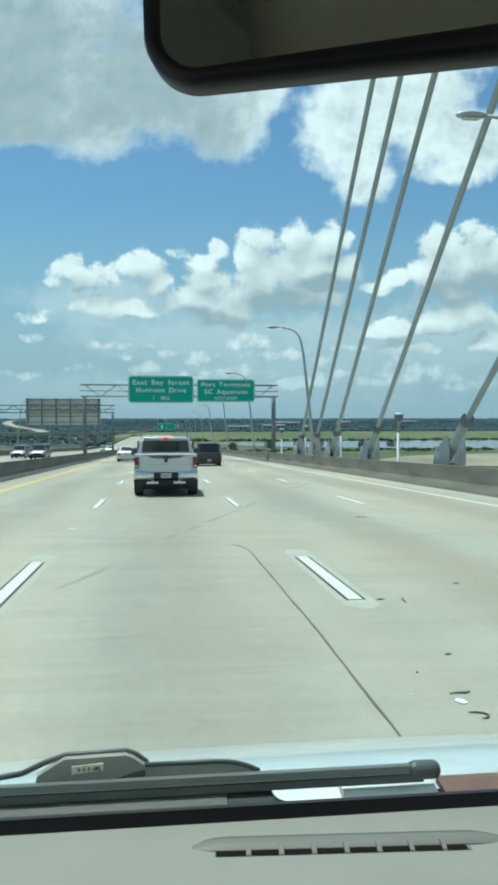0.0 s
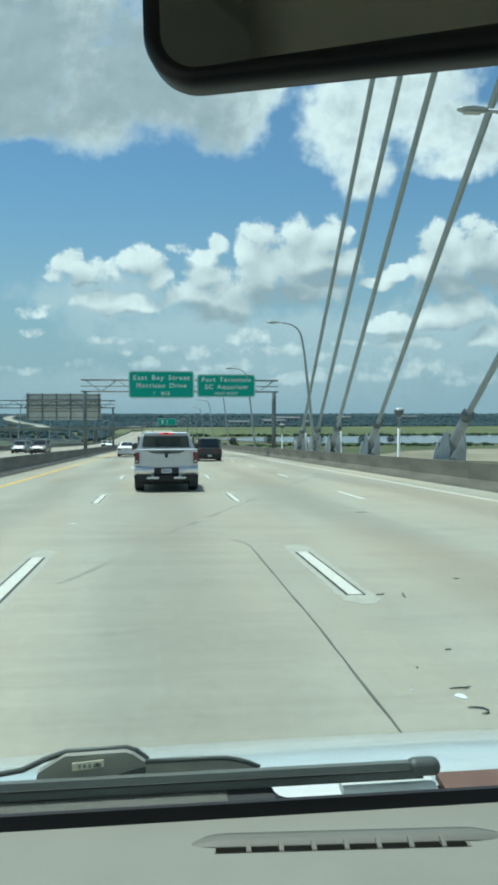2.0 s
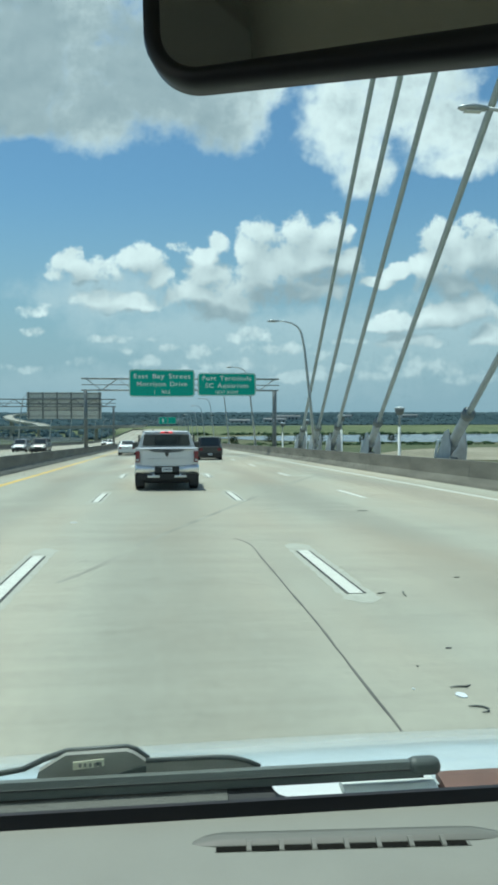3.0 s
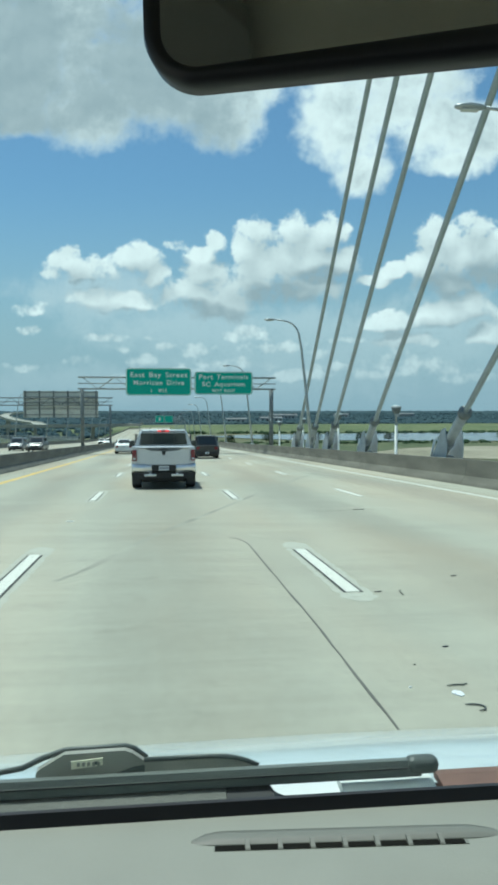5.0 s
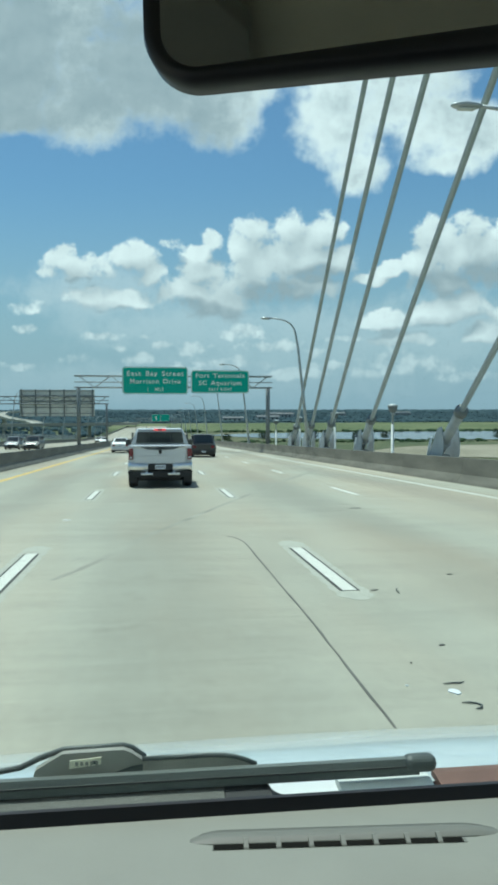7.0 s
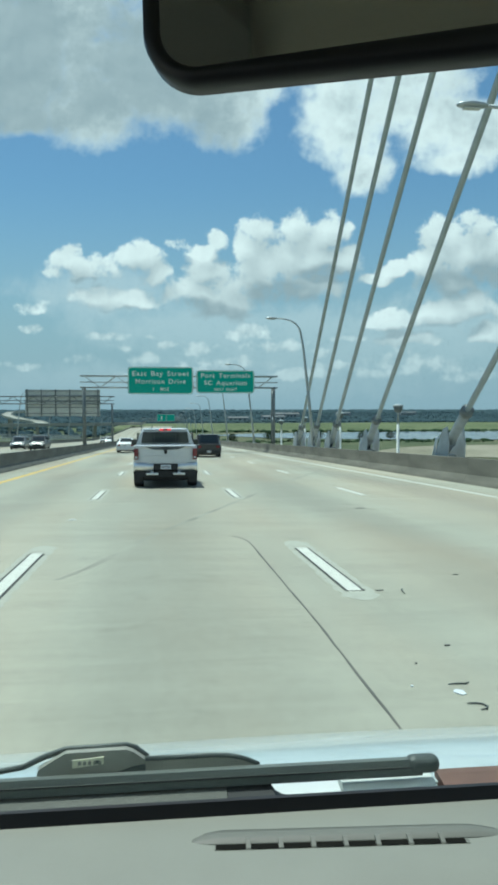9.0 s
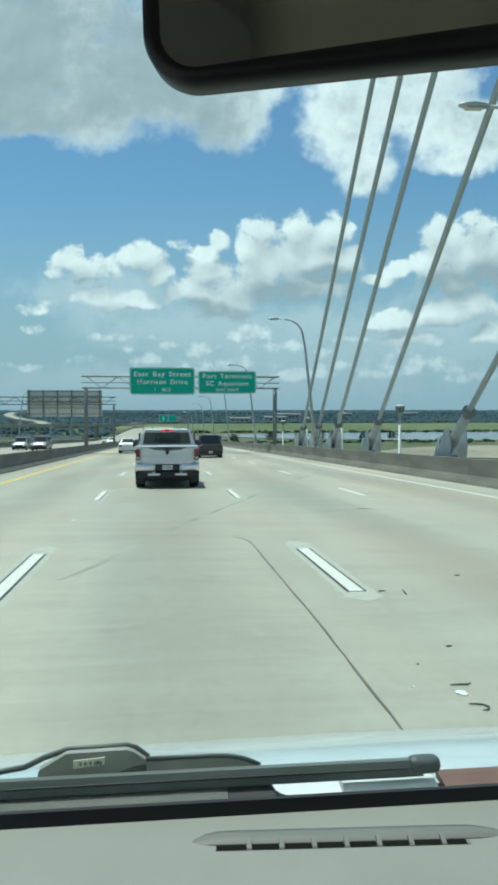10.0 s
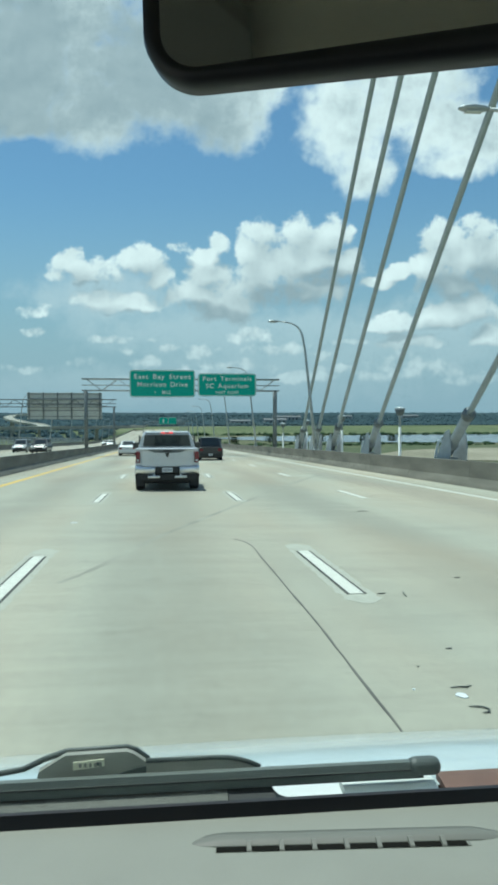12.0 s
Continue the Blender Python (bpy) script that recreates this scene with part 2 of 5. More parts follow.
def glow(name, colour, strength):
    m = material(name, colour, 0.3)
    b = m.node_tree.nodes["Principled BSDF"]
    b.inputs["Emission Color"].default_value = (*colour, 1)
    b.inputs["Emission Strength"].default_value = strength
    return m


def road_material():
    """Tined concrete: broad stains along the lanes, polished wheel tracks, cross streaks and fine speckle."""
    m = material("deck_concrete", (0.394, 0.381, 0.306), 0.85, vary=0.0)
    nt = m.node_tree
    b = nt.nodes["Principled BSDF"]
    geo = nt.nodes.new("ShaderNodeNewGeometry")

    def noise_of(scale, detail, sx, sy):
        mp = nt.nodes.new("ShaderNodeMapping")
        mp.inputs["Scale"].default_value = (sx, sy, 1)
        nt.links.new(geo.outputs["Position"], mp.inputs["Vector"])
        n = nt.nodes.new("ShaderNodeTexNoise")
        n.inputs["Scale"].default_value, n.inputs["Detail"].default_value = scale, detail
        nt.links.new(mp.outputs[0], n.inputs["Vector"])
        return n.outputs["Fac"]

    def ranged(v, a, b_, lo, hi):
        r = nt.nodes.new("ShaderNodeMapRange")
        for i, x in zip((1, 2, 3, 4), (a, b_, lo, hi)):
            r.inputs[i].default_value = x
        nt.links.new(v, r.inputs[0])
        return r.outputs[0]

    def times(a, b_):
        n = nt.nodes.new("ShaderNodeMath")
        n.operation = "MULTIPLY"
        nt.links.new(a, n.inputs[0])
        nt.links.new(b_, n.inputs[1])
        return n.outputs[0]

    sep = nt.nodes.new("ShaderNodeSeparateXYZ")
    nt.links.new(geo.outputs["Position"], sep.inputs[0])
    # the drip line in the middle of each lane: one cosine over the lane's width
    ph = nt.nodes.new("ShaderNodeMath")
    ph.operation = "MULTIPLY_ADD"
    ph.inputs[1].default_value, ph.inputs[2].default_value = 2 * math.pi / 3.62, -2 * math.pi * 0.15 / 3.62
    nt.links.new(sep.outputs[0], ph.inputs[0])
    cs = nt.nodes.new("ShaderNodeMath")
    cs.operation = "COSINE"
    nt.links.new(ph.outputs[0], cs.inputs[0])
    lane = ranged(cs.outputs[0], -0.2, 1.0, 1.04, 0.88)
    v = times(lane, ranged(noise_of(0.35, 5, 1.0, 0.16), 0.3, 0.7, 0.82, 1.14))
    v = times(v, ranged(noise_of(1.2, 6, 0.35, 1.6), 0.3, 0.7, 0.93, 1.05))
    v = times(v, ranged(noise_of(5.0, 5, 0.12, 2.2), 0.3, 0.7, 0.955, 1.03))
    v = times(v, ranged(noise_of(55, 3, 1, 1), 0.3, 0.72, 0.93, 1.05))
    spots = times(ranged(noise_of(2.6, 4, 1, 0.8), 0.64, 0.76, 1.0, 0.86), ranged(noise_of(14, 5, 1, 0.5), 0.3, 0.7, 0.955, 1.04))
    v = times(v, spots)
    hsv = [n for n in nt.nodes if n.type == "HUE_SAT"][0]
    nt.links.new(v, hsv.inputs["Value"])
    rust = nt.nodes.new("ShaderNodeMix")
    rust.data_type = "RGBA"
    rust.inputs[6].default_value, rust.inputs[7].default_value = (0.394, 0.381, 0.306, 1), (0.395, 0.345, 0.260, 1)
    nt.links.new(ranged(noise_of(0.30, 5, 1.0, 0.22), 0.40, 0.60, 0.0, 0.9), rust.inputs[0])
    nt.links.new(rust.outputs[2], hsv.inputs["Color"])
    bp = nt.nodes.new("ShaderNodeBump")
    bp.inputs["Strength"].default_value, bp.inputs["Distance"].default_value = 0.25, 0.004
    nt.links.new(noise_of(70, 3, 0.25, 1), bp.inputs["Height"])
    nt.links.new(bp.outputs[0], b.inputs["Normal"])
    return m


def glass_material(name, tint, gloss):
    m = bpy.data.materials.new(name)
    m.use_nodes = True
    nt = m.node_tree
    nt.nodes.clear()
    tr, gl = nt.nodes.new("ShaderNodeBsdfTransparent"), nt.nodes.new("ShaderNodeBsdfGlossy")
    tr.inputs[0].default_value = (*tint, 1)
    gl.inputs["Roughness"].default_value = 0.02
    fr = nt.nodes.new("ShaderNodeFresnel")
    fr.inputs[0].default_value = 1.0 + gloss
    mx, out = nt.nodes.new("ShaderNodeMixShader"), nt.nodes.new("ShaderNodeOutputMaterial")
    nt.links.new(fr.outputs[0], mx.inputs[0])
    nt.links.new(tr.outputs[0], mx.inputs[1])
    nt.links.new(gl.outputs[0], mx.inputs[2])
    nt.links.new(mx.outputs[0], out.inputs[0])
    return m


def land_material(name, colours, scale, fine, bump=0.0):
    """Ground cover of several tones, mottled at two scales over metres."""
    m = bpy.data.materials.new(name)
    m.use_nodes = True
    nt = m.node_tree
    b = nt.nodes["Principled BSDF"]
    b.inputs["Roughness"].default_value = 0.95
    b.inputs["Specular IOR Level"].default_value = 0.1
    geo = nt.nodes.new("ShaderNodeNewGeometry")
    n1, n2 = nt.nodes.new("ShaderNodeTexNoise"), nt.nodes.new("ShaderNodeTexNoise")
    for n, s in ((n1, scale), (n2, fine)):
        n.inputs["Scale"].default_value, n.inputs["Detail"].default_value = s, 6
        nt.links.new(geo.outputs["Position"], n.inputs["Vector"])
    add = nt.nodes.new("ShaderNodeMath")
    add.operation = "MULTIPLY_ADD"
    add.inputs[1].default_value = 0.45
    nt.links.new(n2.outputs["Fac"], add.inputs[0])
    nt.links.new(n1.outputs["Fac"], add.inputs[2])
    ramp = nt.nodes.new("ShaderNodeValToRGB")
    e = ramp.color_ramp.elements
    e[0].position, e[1].position = 0.55, 0.9
    e[0].color, e[1].color = (*colours[0], 1), (*colours[-1], 1)
    for i, c in enumerate(colours[1:-1]):
        k = e.new(0.55 + 0.35 * (i + 1) / (len(colours) - 1))
        k.color = (*c, 1)
    nt.links.new(add.outputs[0], ramp.inputs[0])
    nt.links.new(ramp.outputs[0], b.inputs["Base Color"])
    return m


M_ROAD = road_material()
M_BARRIER = material("barrier_concrete", (0.17, 0.158, 0.128), 0.9, vary=0.38, scale=1.6, fine=30, bump=0.3, stretch=(1, 0.25, 1.5))
M_BARRIER_DARK = material("weathered_barrier_concrete", (0.15, 0.15, 0.13), 0.9, vary=0.3, scale=1.4, fine=30, bump=0.3, stretch=(1, 0.25, 1.5))
M_JOINT = material("joint_rubber", (0.05, 0.05, 0.045), 0.9)
M_WHITE_LINE = material("white_road_paint", (0.66, 0.645, 0.57), 0.7, vary=0.10, scale=8, fine=90)
M_PALE_LINE = material("worn_line_border", (0.43, 0.425, 0.355), 0.85, vary=0.12, scale=6, fine=70)
M_BLACK_LINE = material("black_contrast_paint", (0.06, 0.06, 0.055), 0.8, vary=0.2, scale=8, fine=90)
M_YELLOW_LINE = material("yellow_road_paint", (0.72, 0.47, 0.10), 0.7, vary=0.2, scale=3, fine=60)
M_TAR = material("crack_tar", (0.105, 0.10, 0.085), 0.7, vary=0.3, scale=3)
M_SKID = material("tyre_rubber_smear", (0.30, 0.29, 0.235), 0.85, vary=0.35, scale=1.2, fine=40)
M_GALV = material("galvanised_steel", (0.42, 0.45, 0.46), 0.5, 0.55, vary=0.16, scale=3, fine=40)
M_GALV_DARK = material("weathered_steel", (0.20, 0.22, 0.22), 0.6, 0.4, vary=0.25, scale=3, fine=40)
M_CABLE = material("stay_cable_sheath", (0.37, 0.44, 0.48), 0.55, vary=0.1, scale=2, fine=30)
M_ANCHOR = material("anchor_paint_grey", (0.40, 0.43, 0.44), 0.5, vary=0.18, scale=3, fine=40)
M_POST_WHITE = material("white_post_paint", (0.78, 0.79, 0.76), 0.5, vary=0.1)
M_LAMP_CLEAR = material("lamp_globe", (0.55, 0.58, 0.58), 0.2, vary=0.05)
M_GREEN = material("sign_green", (0.0, 0.39, 0.295), 0.45, vary=0.06, scale=1.2, fine=40)
M_SIGN_WHITE = material("sign_white", (0.85, 0.87, 0.85), 0.45, vary=0.04)
M_ALU = material("sign_back_aluminium", (0.64, 0.64, 0.60), 0.6, 0.2, vary=0.12, scale=1.0, fine=20)
M_SILVER = material("silver_car_paint", (0.62, 0.63, 0.65), 0.34, 0.45, vary=0.04, coat=0.6)
M_WHITE_CAR = material("white_car_paint", (0.78, 0.79, 0.78), 0.3, vary=0.03, coat=0.6)
M_BLACK_CAR = material("black_car_paint", (0.02, 0.022, 0.025), 0.35, vary=0.1, coat=0.5)
M_GREY_CAR = material("grey_car_paint", (0.10, 0.11, 0.12), 0.35, 0.3, vary=0.08, coat=0.5)
M_CHROME = material("chrome", (0.80, 0.80, 0.80), 0.34, 1.0, vary=0.05)
M_TYRE = material("tyre_rubber", (0.022, 0.022, 0.022), 0.85, vary=0.2)
M_DARK = material("dark_trim", (0.025, 0.026, 0.027), 0.6, vary=0.15)
M_RIM = material("alloy_rim", (0.45, 0.46, 0.47), 0.35, 0.7)
M_CAR_GLASS = material("tinted_car_glass", (0.025, 0.032, 0.034), 0.06, vary=0.0, coat=0.4)
M_RED_LENS = material("red_tail_lens", (0.17, 0.010, 0.018), 0.2, vary=0.1, coat=0.6)
M_RED_LIT = glow("lit_brake_lens", (0.9, 0.06, 0.06), 0.8)
M_PLATE = material("plate_white", (0.72, 0.74, 0.76), 0.5, vary=0.05)
M_PLATE_INK = material("plate_ink", (0.12, 0.14, 0.2), 0.6)
M_DASH = material("dashboard_plastic", (0.220, 0.246, 0.206), 0.6, vary=0.05, scale=9, fine=420, bump=0.05)
# dashboard plastic again, darkened for the shade in the vent's recess
M_DASH_SHADED = material("dashboard_plastic_shaded", (0.142, 0.161, 0.135), 0.6, vary=0.05, scale=9, fine=420)
M_FRIT = material("windscreen_seal_black", (0.008, 0.009, 0.010), 0.5, vary=0.1)
M_VENT_DARK = material("vent_throat_shade", (0.010, 0.011, 0.009), 0.9, spec=0.05)
M_WIPER = material("wiper_black_plastic", (0.062, 0.074, 0.070), 0.5, vary=0.15, scale=20, fine=300)
M_WIPER_FADED = material("wiper_faded_plastic", (0.27, 0.265, 0.23), 0.55, vary=0.12, scale=20, fine=300)
M_WIPER_MID = material("wiper_worn_rubber", (0.105, 0.118, 0.108), 0.5, vary=0.2, scale=18, fine=300, stretch=(0.1, 1, 1))
M_COWL = material("cowl_grey_plastic", (0.105, 0.105, 0.092), 0.7, vary=0.15, scale=10, fine=200, bump=0.2)
# white hood paint; part of the sky's blue reflection is in the base colour
M_HOOD_SKY_TINT = material("hood_white_paint_sky_tint", (0.49, 0.555, 0.565), 0.25, vary=0.03, coat=0.8)
M_COWL_END = material("cowl_pale_plastic", (0.62, 0.65, 0.62), 0.75, vary=0.1, scale=12)
M_RUST = material("red_brown_primer", (0.16, 0.085, 0.065), 0.7, vary=0.2, scale=14, fine=160)
M_MIRROR_CASE = material("mirror_case_black", (0.014, 0.015, 0.017), 0.45, vary=0.1)
M_HEADLINER = material("headliner_fabric", (0.42, 0.40, 0.31), 0.95, vary=0.08, scale=8, fine=300, bump=0.3)
M_ADDED_VISOR = material("added_visor_fabric", (0.15, 0.15, 0.13), 0.95, vary=0.08, scale=8, fine=300)
M_LABEL = material("paper_label", (0.72, 0.68, 0.52), 0.7, vary=0.08, scale=60)
M_LEAF = land_material("tree_leaves", [(0.022, 0.045, 0.022), (0.035, 0.065, 0.03), (0.06, 0.09, 0.04)], 0.02, 0.3)
# the blue in these leaf tones is distance haze put into the colour
M_HAZY_WOODS = land_material("far_woods_haze_blue", [(0.046, 0.080, 0.096), (0.054, 0.090, 0.103), (0.064, 0.098, 0.102)], 0.004, 0.05)
M_BARK = material("tree_bark", (0.10, 0.08, 0.06), 0.9, vary=0.2)
M_MARSH = land_material("marsh_grass", [(0.095, 0.12, 0.06), (0.135, 0.16, 0.08), (0.18, 0.195, 0.11)], 0.006, 0.06)
M_GRASS = land_material("rough_grass", [(0.065, 0.088, 0.05), (0.10, 0.12, 0.065), (0.16, 0.155, 0.095)], 0.012, 0.15)
M_SAND = land_material("spoil_sand", [(0.24, 0.22, 0.16), (0.31, 0.28, 0.21), (0.38, 0.35, 0.27)], 0.01, 0.1)
M_WATER = material("river_water", (0.10, 0.13, 0.15), 0.18, vary=0.1, scale=0.02, fine=0.3)
M_HOUSE = material("pale_far_wall", (0.36, 0.37, 0.36), 0.8, vary=0.1, scale=0.2)
M_ROOF = material("far_roof", (0.20, 0.20, 0.20), 0.8, vary=0.15, scale=0.2)
M_PATH = material("path_concrete", (0.36, 0.35, 0.30), 0.9, vary=0.15, scale=0.6, fine=30)


# ---- building helpers ----
GRADE = 0.0398
SLOPE = -math.degrees(math.atan(GRADE))


def deck_z(y):
    """Height of the carriageway along the bridge: an even fall, then a sag towards the shore."""
    if y < 250:
        return -GRADE * y
    u = min(y - 250, 170.0)
    return -GRADE * 250 - GRADE * u + (GRADE - 0.012) / 340.0 * u * u - 0.012 * max(0.0, y - 420)


def part(name, bm, mat, parent=None, label="", smooth=False):
    me = bpy.data.meshes.new(name)
    bmesh.ops.recalc_face_normals(bm, faces=bm.faces)
    bm.to_mesh(me)
    bm.free()
    if smooth:
        for p in me.polygons:
            p.use_smooth = True
    me.materials.append(mat)
    ob = new(name, me)
    if parent is not None:
        ob.parent = parent
    if label:
        tagged(ob, label)
    return ob


def share(src, name, parent, m):
    """Another piece on the same mesh."""
    ob = new(name, src.data)
    ob.parent = parent
    ob.matrix_basis = m
    return ob


def thing(name, m, label, category, group="", kind=""):
    ob = new(name)
    ob.matrix_basis = m
    return tagged(ob, label, category, group, kind)


def box(bm, x0, x1, y0, y1, z0, z1, bevel=0.0, seg=2, m=None):
    vs = [bm.verts.new((x, y, z)) for x in (x0, x1) for y in (y0, y1) for z in (z0, z1)]
    fs = [bm.faces.new([vs[i] for i in q]) for q in ((0, 1, 3, 2), (4, 6, 7, 5), (0, 4, 5, 1), (2, 3, 7, 6), (0, 2, 6, 4), (1, 5, 7, 3))]
    if bevel:
        es = list({e for f in fs for e in f.edges})
        r = bmesh.ops.bevel(bm, geom=es, offset=bevel, segments=seg, profile=0.5, affect="EDGES")
        vs = list({v for f in r["faces"] for v in f.verts} | {v for v in vs if v.is_valid})
    if m is not None:
        bmesh.ops.transform(bm, matrix=m, verts=[v for v in vs if v.is_valid])
    return bm


def a_box(*args, **kw):
    return box(bmesh.new(), *args, **kw)


def tube(bm, pts, radii, n=10, cap=True):
    """A round bar swept along points, with a radius at each."""
    pts = [Vector(p) for p in pts]
    if isinstance(radii, (int, float)):
        radii = [radii] * len(pts)
    rings = []
    side = None
    for i, p in enumerate(pts):
        d = (pts[min(i + 1, len(pts) - 1)] - pts[max(i - 1, 0)]).normalized()
        if side is None:
            side = d.orthogonal().normalized()
        side = (side - d * side.dot(d)).normalized()
        up = d.cross(side)
        rings.append([bm.verts.new(p + (side * math.cos(a) + up * math.sin(a)) * radii[i])
                      for a in (2 * math.pi * k / n for k in range(n))])
    for a, b in zip(rings, rings[1:]):
        for k in range(n):
            bm.faces.new((a[k], a[(k + 1) % n], b[(k + 1) % n], b[k]))
    if cap:
        bm.faces.new(list(reversed(rings[0])))
        bm.faces.new(rings[-1])
    return bm


def a_tube(*args, **kw):
    return tube(bmesh.new(), *args, **kw)


def prism(bm, outline, axis, a, b):
    """A flat outline made thick along an axis: 'x' takes (y, z) points, 'y' takes (x, z), 'z' takes (x, y)."""
    def at(p, w):
        return {"x": (w, p[0], p[1]), "y": (p[0], w, p[1]), "z": (p[0], p[1], w)}[axis]
    lo, hi = [bm.verts.new(at(p, a)) for p in outline], [bm.verts.new(at(p, b)) for p in outline]
    n = len(outline)
    bm.faces.new(lo)
    bm.faces.new(list(reversed(hi)))
    for k in range(n):
        bm.faces.new((lo[k], lo[(k + 1) % n], hi[(k + 1) % n], hi[k]))
    return bm


def a_prism(*args):
    return prism(bmesh.new(), *args)


def rounded(w, h, r, n=6):
    """A rounded rectangle's outline about its middle."""
    out = []
    for cx, cy, a0 in ((w / 2 - r, h / 2 - r, 0), (-w / 2 + r, h / 2 - r, 90), (-w / 2 + r, -h / 2 + r, 180), (w / 2 - r, -h / 2 + r, 270)):
        for k in range(n + 1):
            a = radians(a0 + 90 * k / n)
            out.append((cx + r * math.cos(a), cy + r * math.sin(a)))
    return out


def along(profile, ys, zf=deck_z):
    """A closed cross-section (x, z) carried along the bridge."""
    bm = bmesh.new()
    rings = [[bm.verts.new((x, y, zf(y) + z)) for x, z in profile] for y in ys]
    n = len(profile)
    for a, b in zip(rings, rings[1:]):
        for k in range(n):
            bm.faces.new((a[k], a[(k + 1) % n], b[(k + 1) % n], b[k]))
    bm.faces.new(rings[0])
    bm.faces.new(list(reversed(rings[-1])))
    return bm


def loft(bm, rings, close=True):
    """Skin over rings of equal length."""
    vr = [[bm.verts.new(p) for p in r] for r in rings]
    n = len(vr[0])
    for a, b in zip(vr, vr[1:]):
        for k in range(n):
            bm.faces.new((a[k], a[(k + 1) % n], b[(k + 1) % n], b[k]))
    if close:
        bm.faces.new(vr[0])
        bm.faces.new(list(reversed(vr[-1])))
    return bm


def lettering(text, size, width, m, parent, name="lettering"):
    """Raised letters of the built-in font, set to a width."""
    cu = bpy.data.curves.new(name, "FONT")
    cu.body, cu.size, cu.extrude, cu.align_x = text, size, 0.004, "CENTER"
    cu.offset, cu.space_character, cu.space_word = 0.006 * size / 0.6, 1.16, 1.5
    tmp = bpy.data.objects.new(name, cu)
    scene.collection.objects.link(tmp)
    bpy.context.view_layer.update()
    me = bpy.data.meshes.new_from_object(tmp.evaluated_get(bpy.context.evaluated_depsgraph_get()))
    bpy.data.objects.remove(tmp)
    bpy.data.curves.remove(cu)
    xs = [v.co.x for v in me.vertices]
    k = width / (max(xs) - min(xs))
    for v in me.vertices:
        v.co.x *= k
    me.materials.clear()
    me.materials.append(M_SIGN_WHITE)
    ob = new(name, me)
    ob.parent = parent
    ob.matrix_basis = m
    return ob


# ---- the bridge deck ----
YS = [-120, -60, 0, 60, 120, 180, 250] + [250 + 17 * k for k in range(1, 11)] + [520, 620, 720]
EDGE_L, EDGE_R = -7.0, 9.95
road = part("road", along([(EDGE_L, 0), (EDGE_R, 0), (EDGE_R, -0.6), (EDGE_L, -0.6)], YS), M_ROAD)
tagged(road, "pale tined concrete carriageway of a road bridge, stained along the lanes", "road", kind="structure")
opposite = part("opposite_road", along([(-24.5, 0), (-7.75, 0), (-7.75, -0.6), (-24.5, -0.6)], YS), M_ROAD)
tagged(opposite, "pale concrete carriageway for the oncoming traffic", "road", kind="structure")
walkway = part("walkway", along([(10.5, 0.12), (14.6, 0.12), (14.6, -0.5), (10.5, -0.5)], YS[:6]), M_PATH)
tagged(walkway, "concrete foot and cycle path outside the parapet", "path", kind="structure")

# parapets: sloped concrete barriers cast in lengths with open joints
F_SHAPE = [(0, 0), (0.03, 0.08), (0.17, 0.30), (0.22, 0.84), (0.42, 0.84), (0.45, 0.80), (0.45, 0)]


def barrier(name, x, flip, label, mat, y0, y1, far):
    prof = [((-px if flip else px), pz) for px, pz in F_SHAPE]
    top = thing(name, pose(x, 0, 0), label, "barrier", kind="structure")
    first = None
    y, step = y0, 6.1
    while y < y1:
        m = pose(0, y, deck_z(y) + 0.002)
        if first is None:
            first = part("barrier_length", along(prof, [0.008, step - 0.008], lambda s: -GRADE * s), mat, top)
            first.matrix_basis = m
        else:
            share(first, "barrier_length", top, m)
        y += step
    part("far_barrier", along(prof, [y] + [k for k in YS if k > y + 5 and k <= far]), mat, top)
    gap = [(-gx if flip else gx, gz) for gx, gz in ((0.20, 0.006), (0.41, 0.006), (0.40, 0.79), (0.26, 0.79))]
    part("joint_filler", along(gap, [y0, y1]), M_JOINT, top)
    return top


barrier("parapet_right", EDGE_R, False, "stained grey concrete bridge parapet in cast lengths", M_BARRIER, -36.6, 213.5, 720)
barrier("median_barrier", EDGE_L, True, "weathered dark grey concrete median barrier", M_BARRIER_DARK, -36.6, 213.5, 720)
barrier("parapet_left", -24.5, True, "weathered concrete parapet beyond the oncoming lanes", M_BARRIER_DARK, -36.6, 213.5, 720)
median_cap = part("median_strip", along([(-7.75, 0.3), (-7.45, 0.3), (-7.45, -0.4), (-7.75, -0.4)], YS), M_BARRIER_DARK)
tagged(median_cap, "concrete strip between the two carriageways", "median", kind="structure")

# road markings, laid proud of the concrete
LIFT = 0.004


def stripe(x, w, y0, y1, lift):
    ys = [y0] + [k for k in YS if y0 < k < y1] + [y1]
    return along([(x - w / 2, lift), (x + w / 2, lift), (x + w / 2, lift - 0.003), (x - w / 2, lift - 0.003)], ys)


tagged(part("edge_line_white", stripe(8.62, 0.15, -60, 715, LIFT), M_WHITE_LINE), "solid white edge line on concrete", "road marking", kind="structure")
tagged(part("edge_line_yellow", stripe(-5.62, 0.22, -60, 715, LIFT), M_YELLOW_LINE), "worn solid yellow edge line on concrete", "road marking", kind="structure")


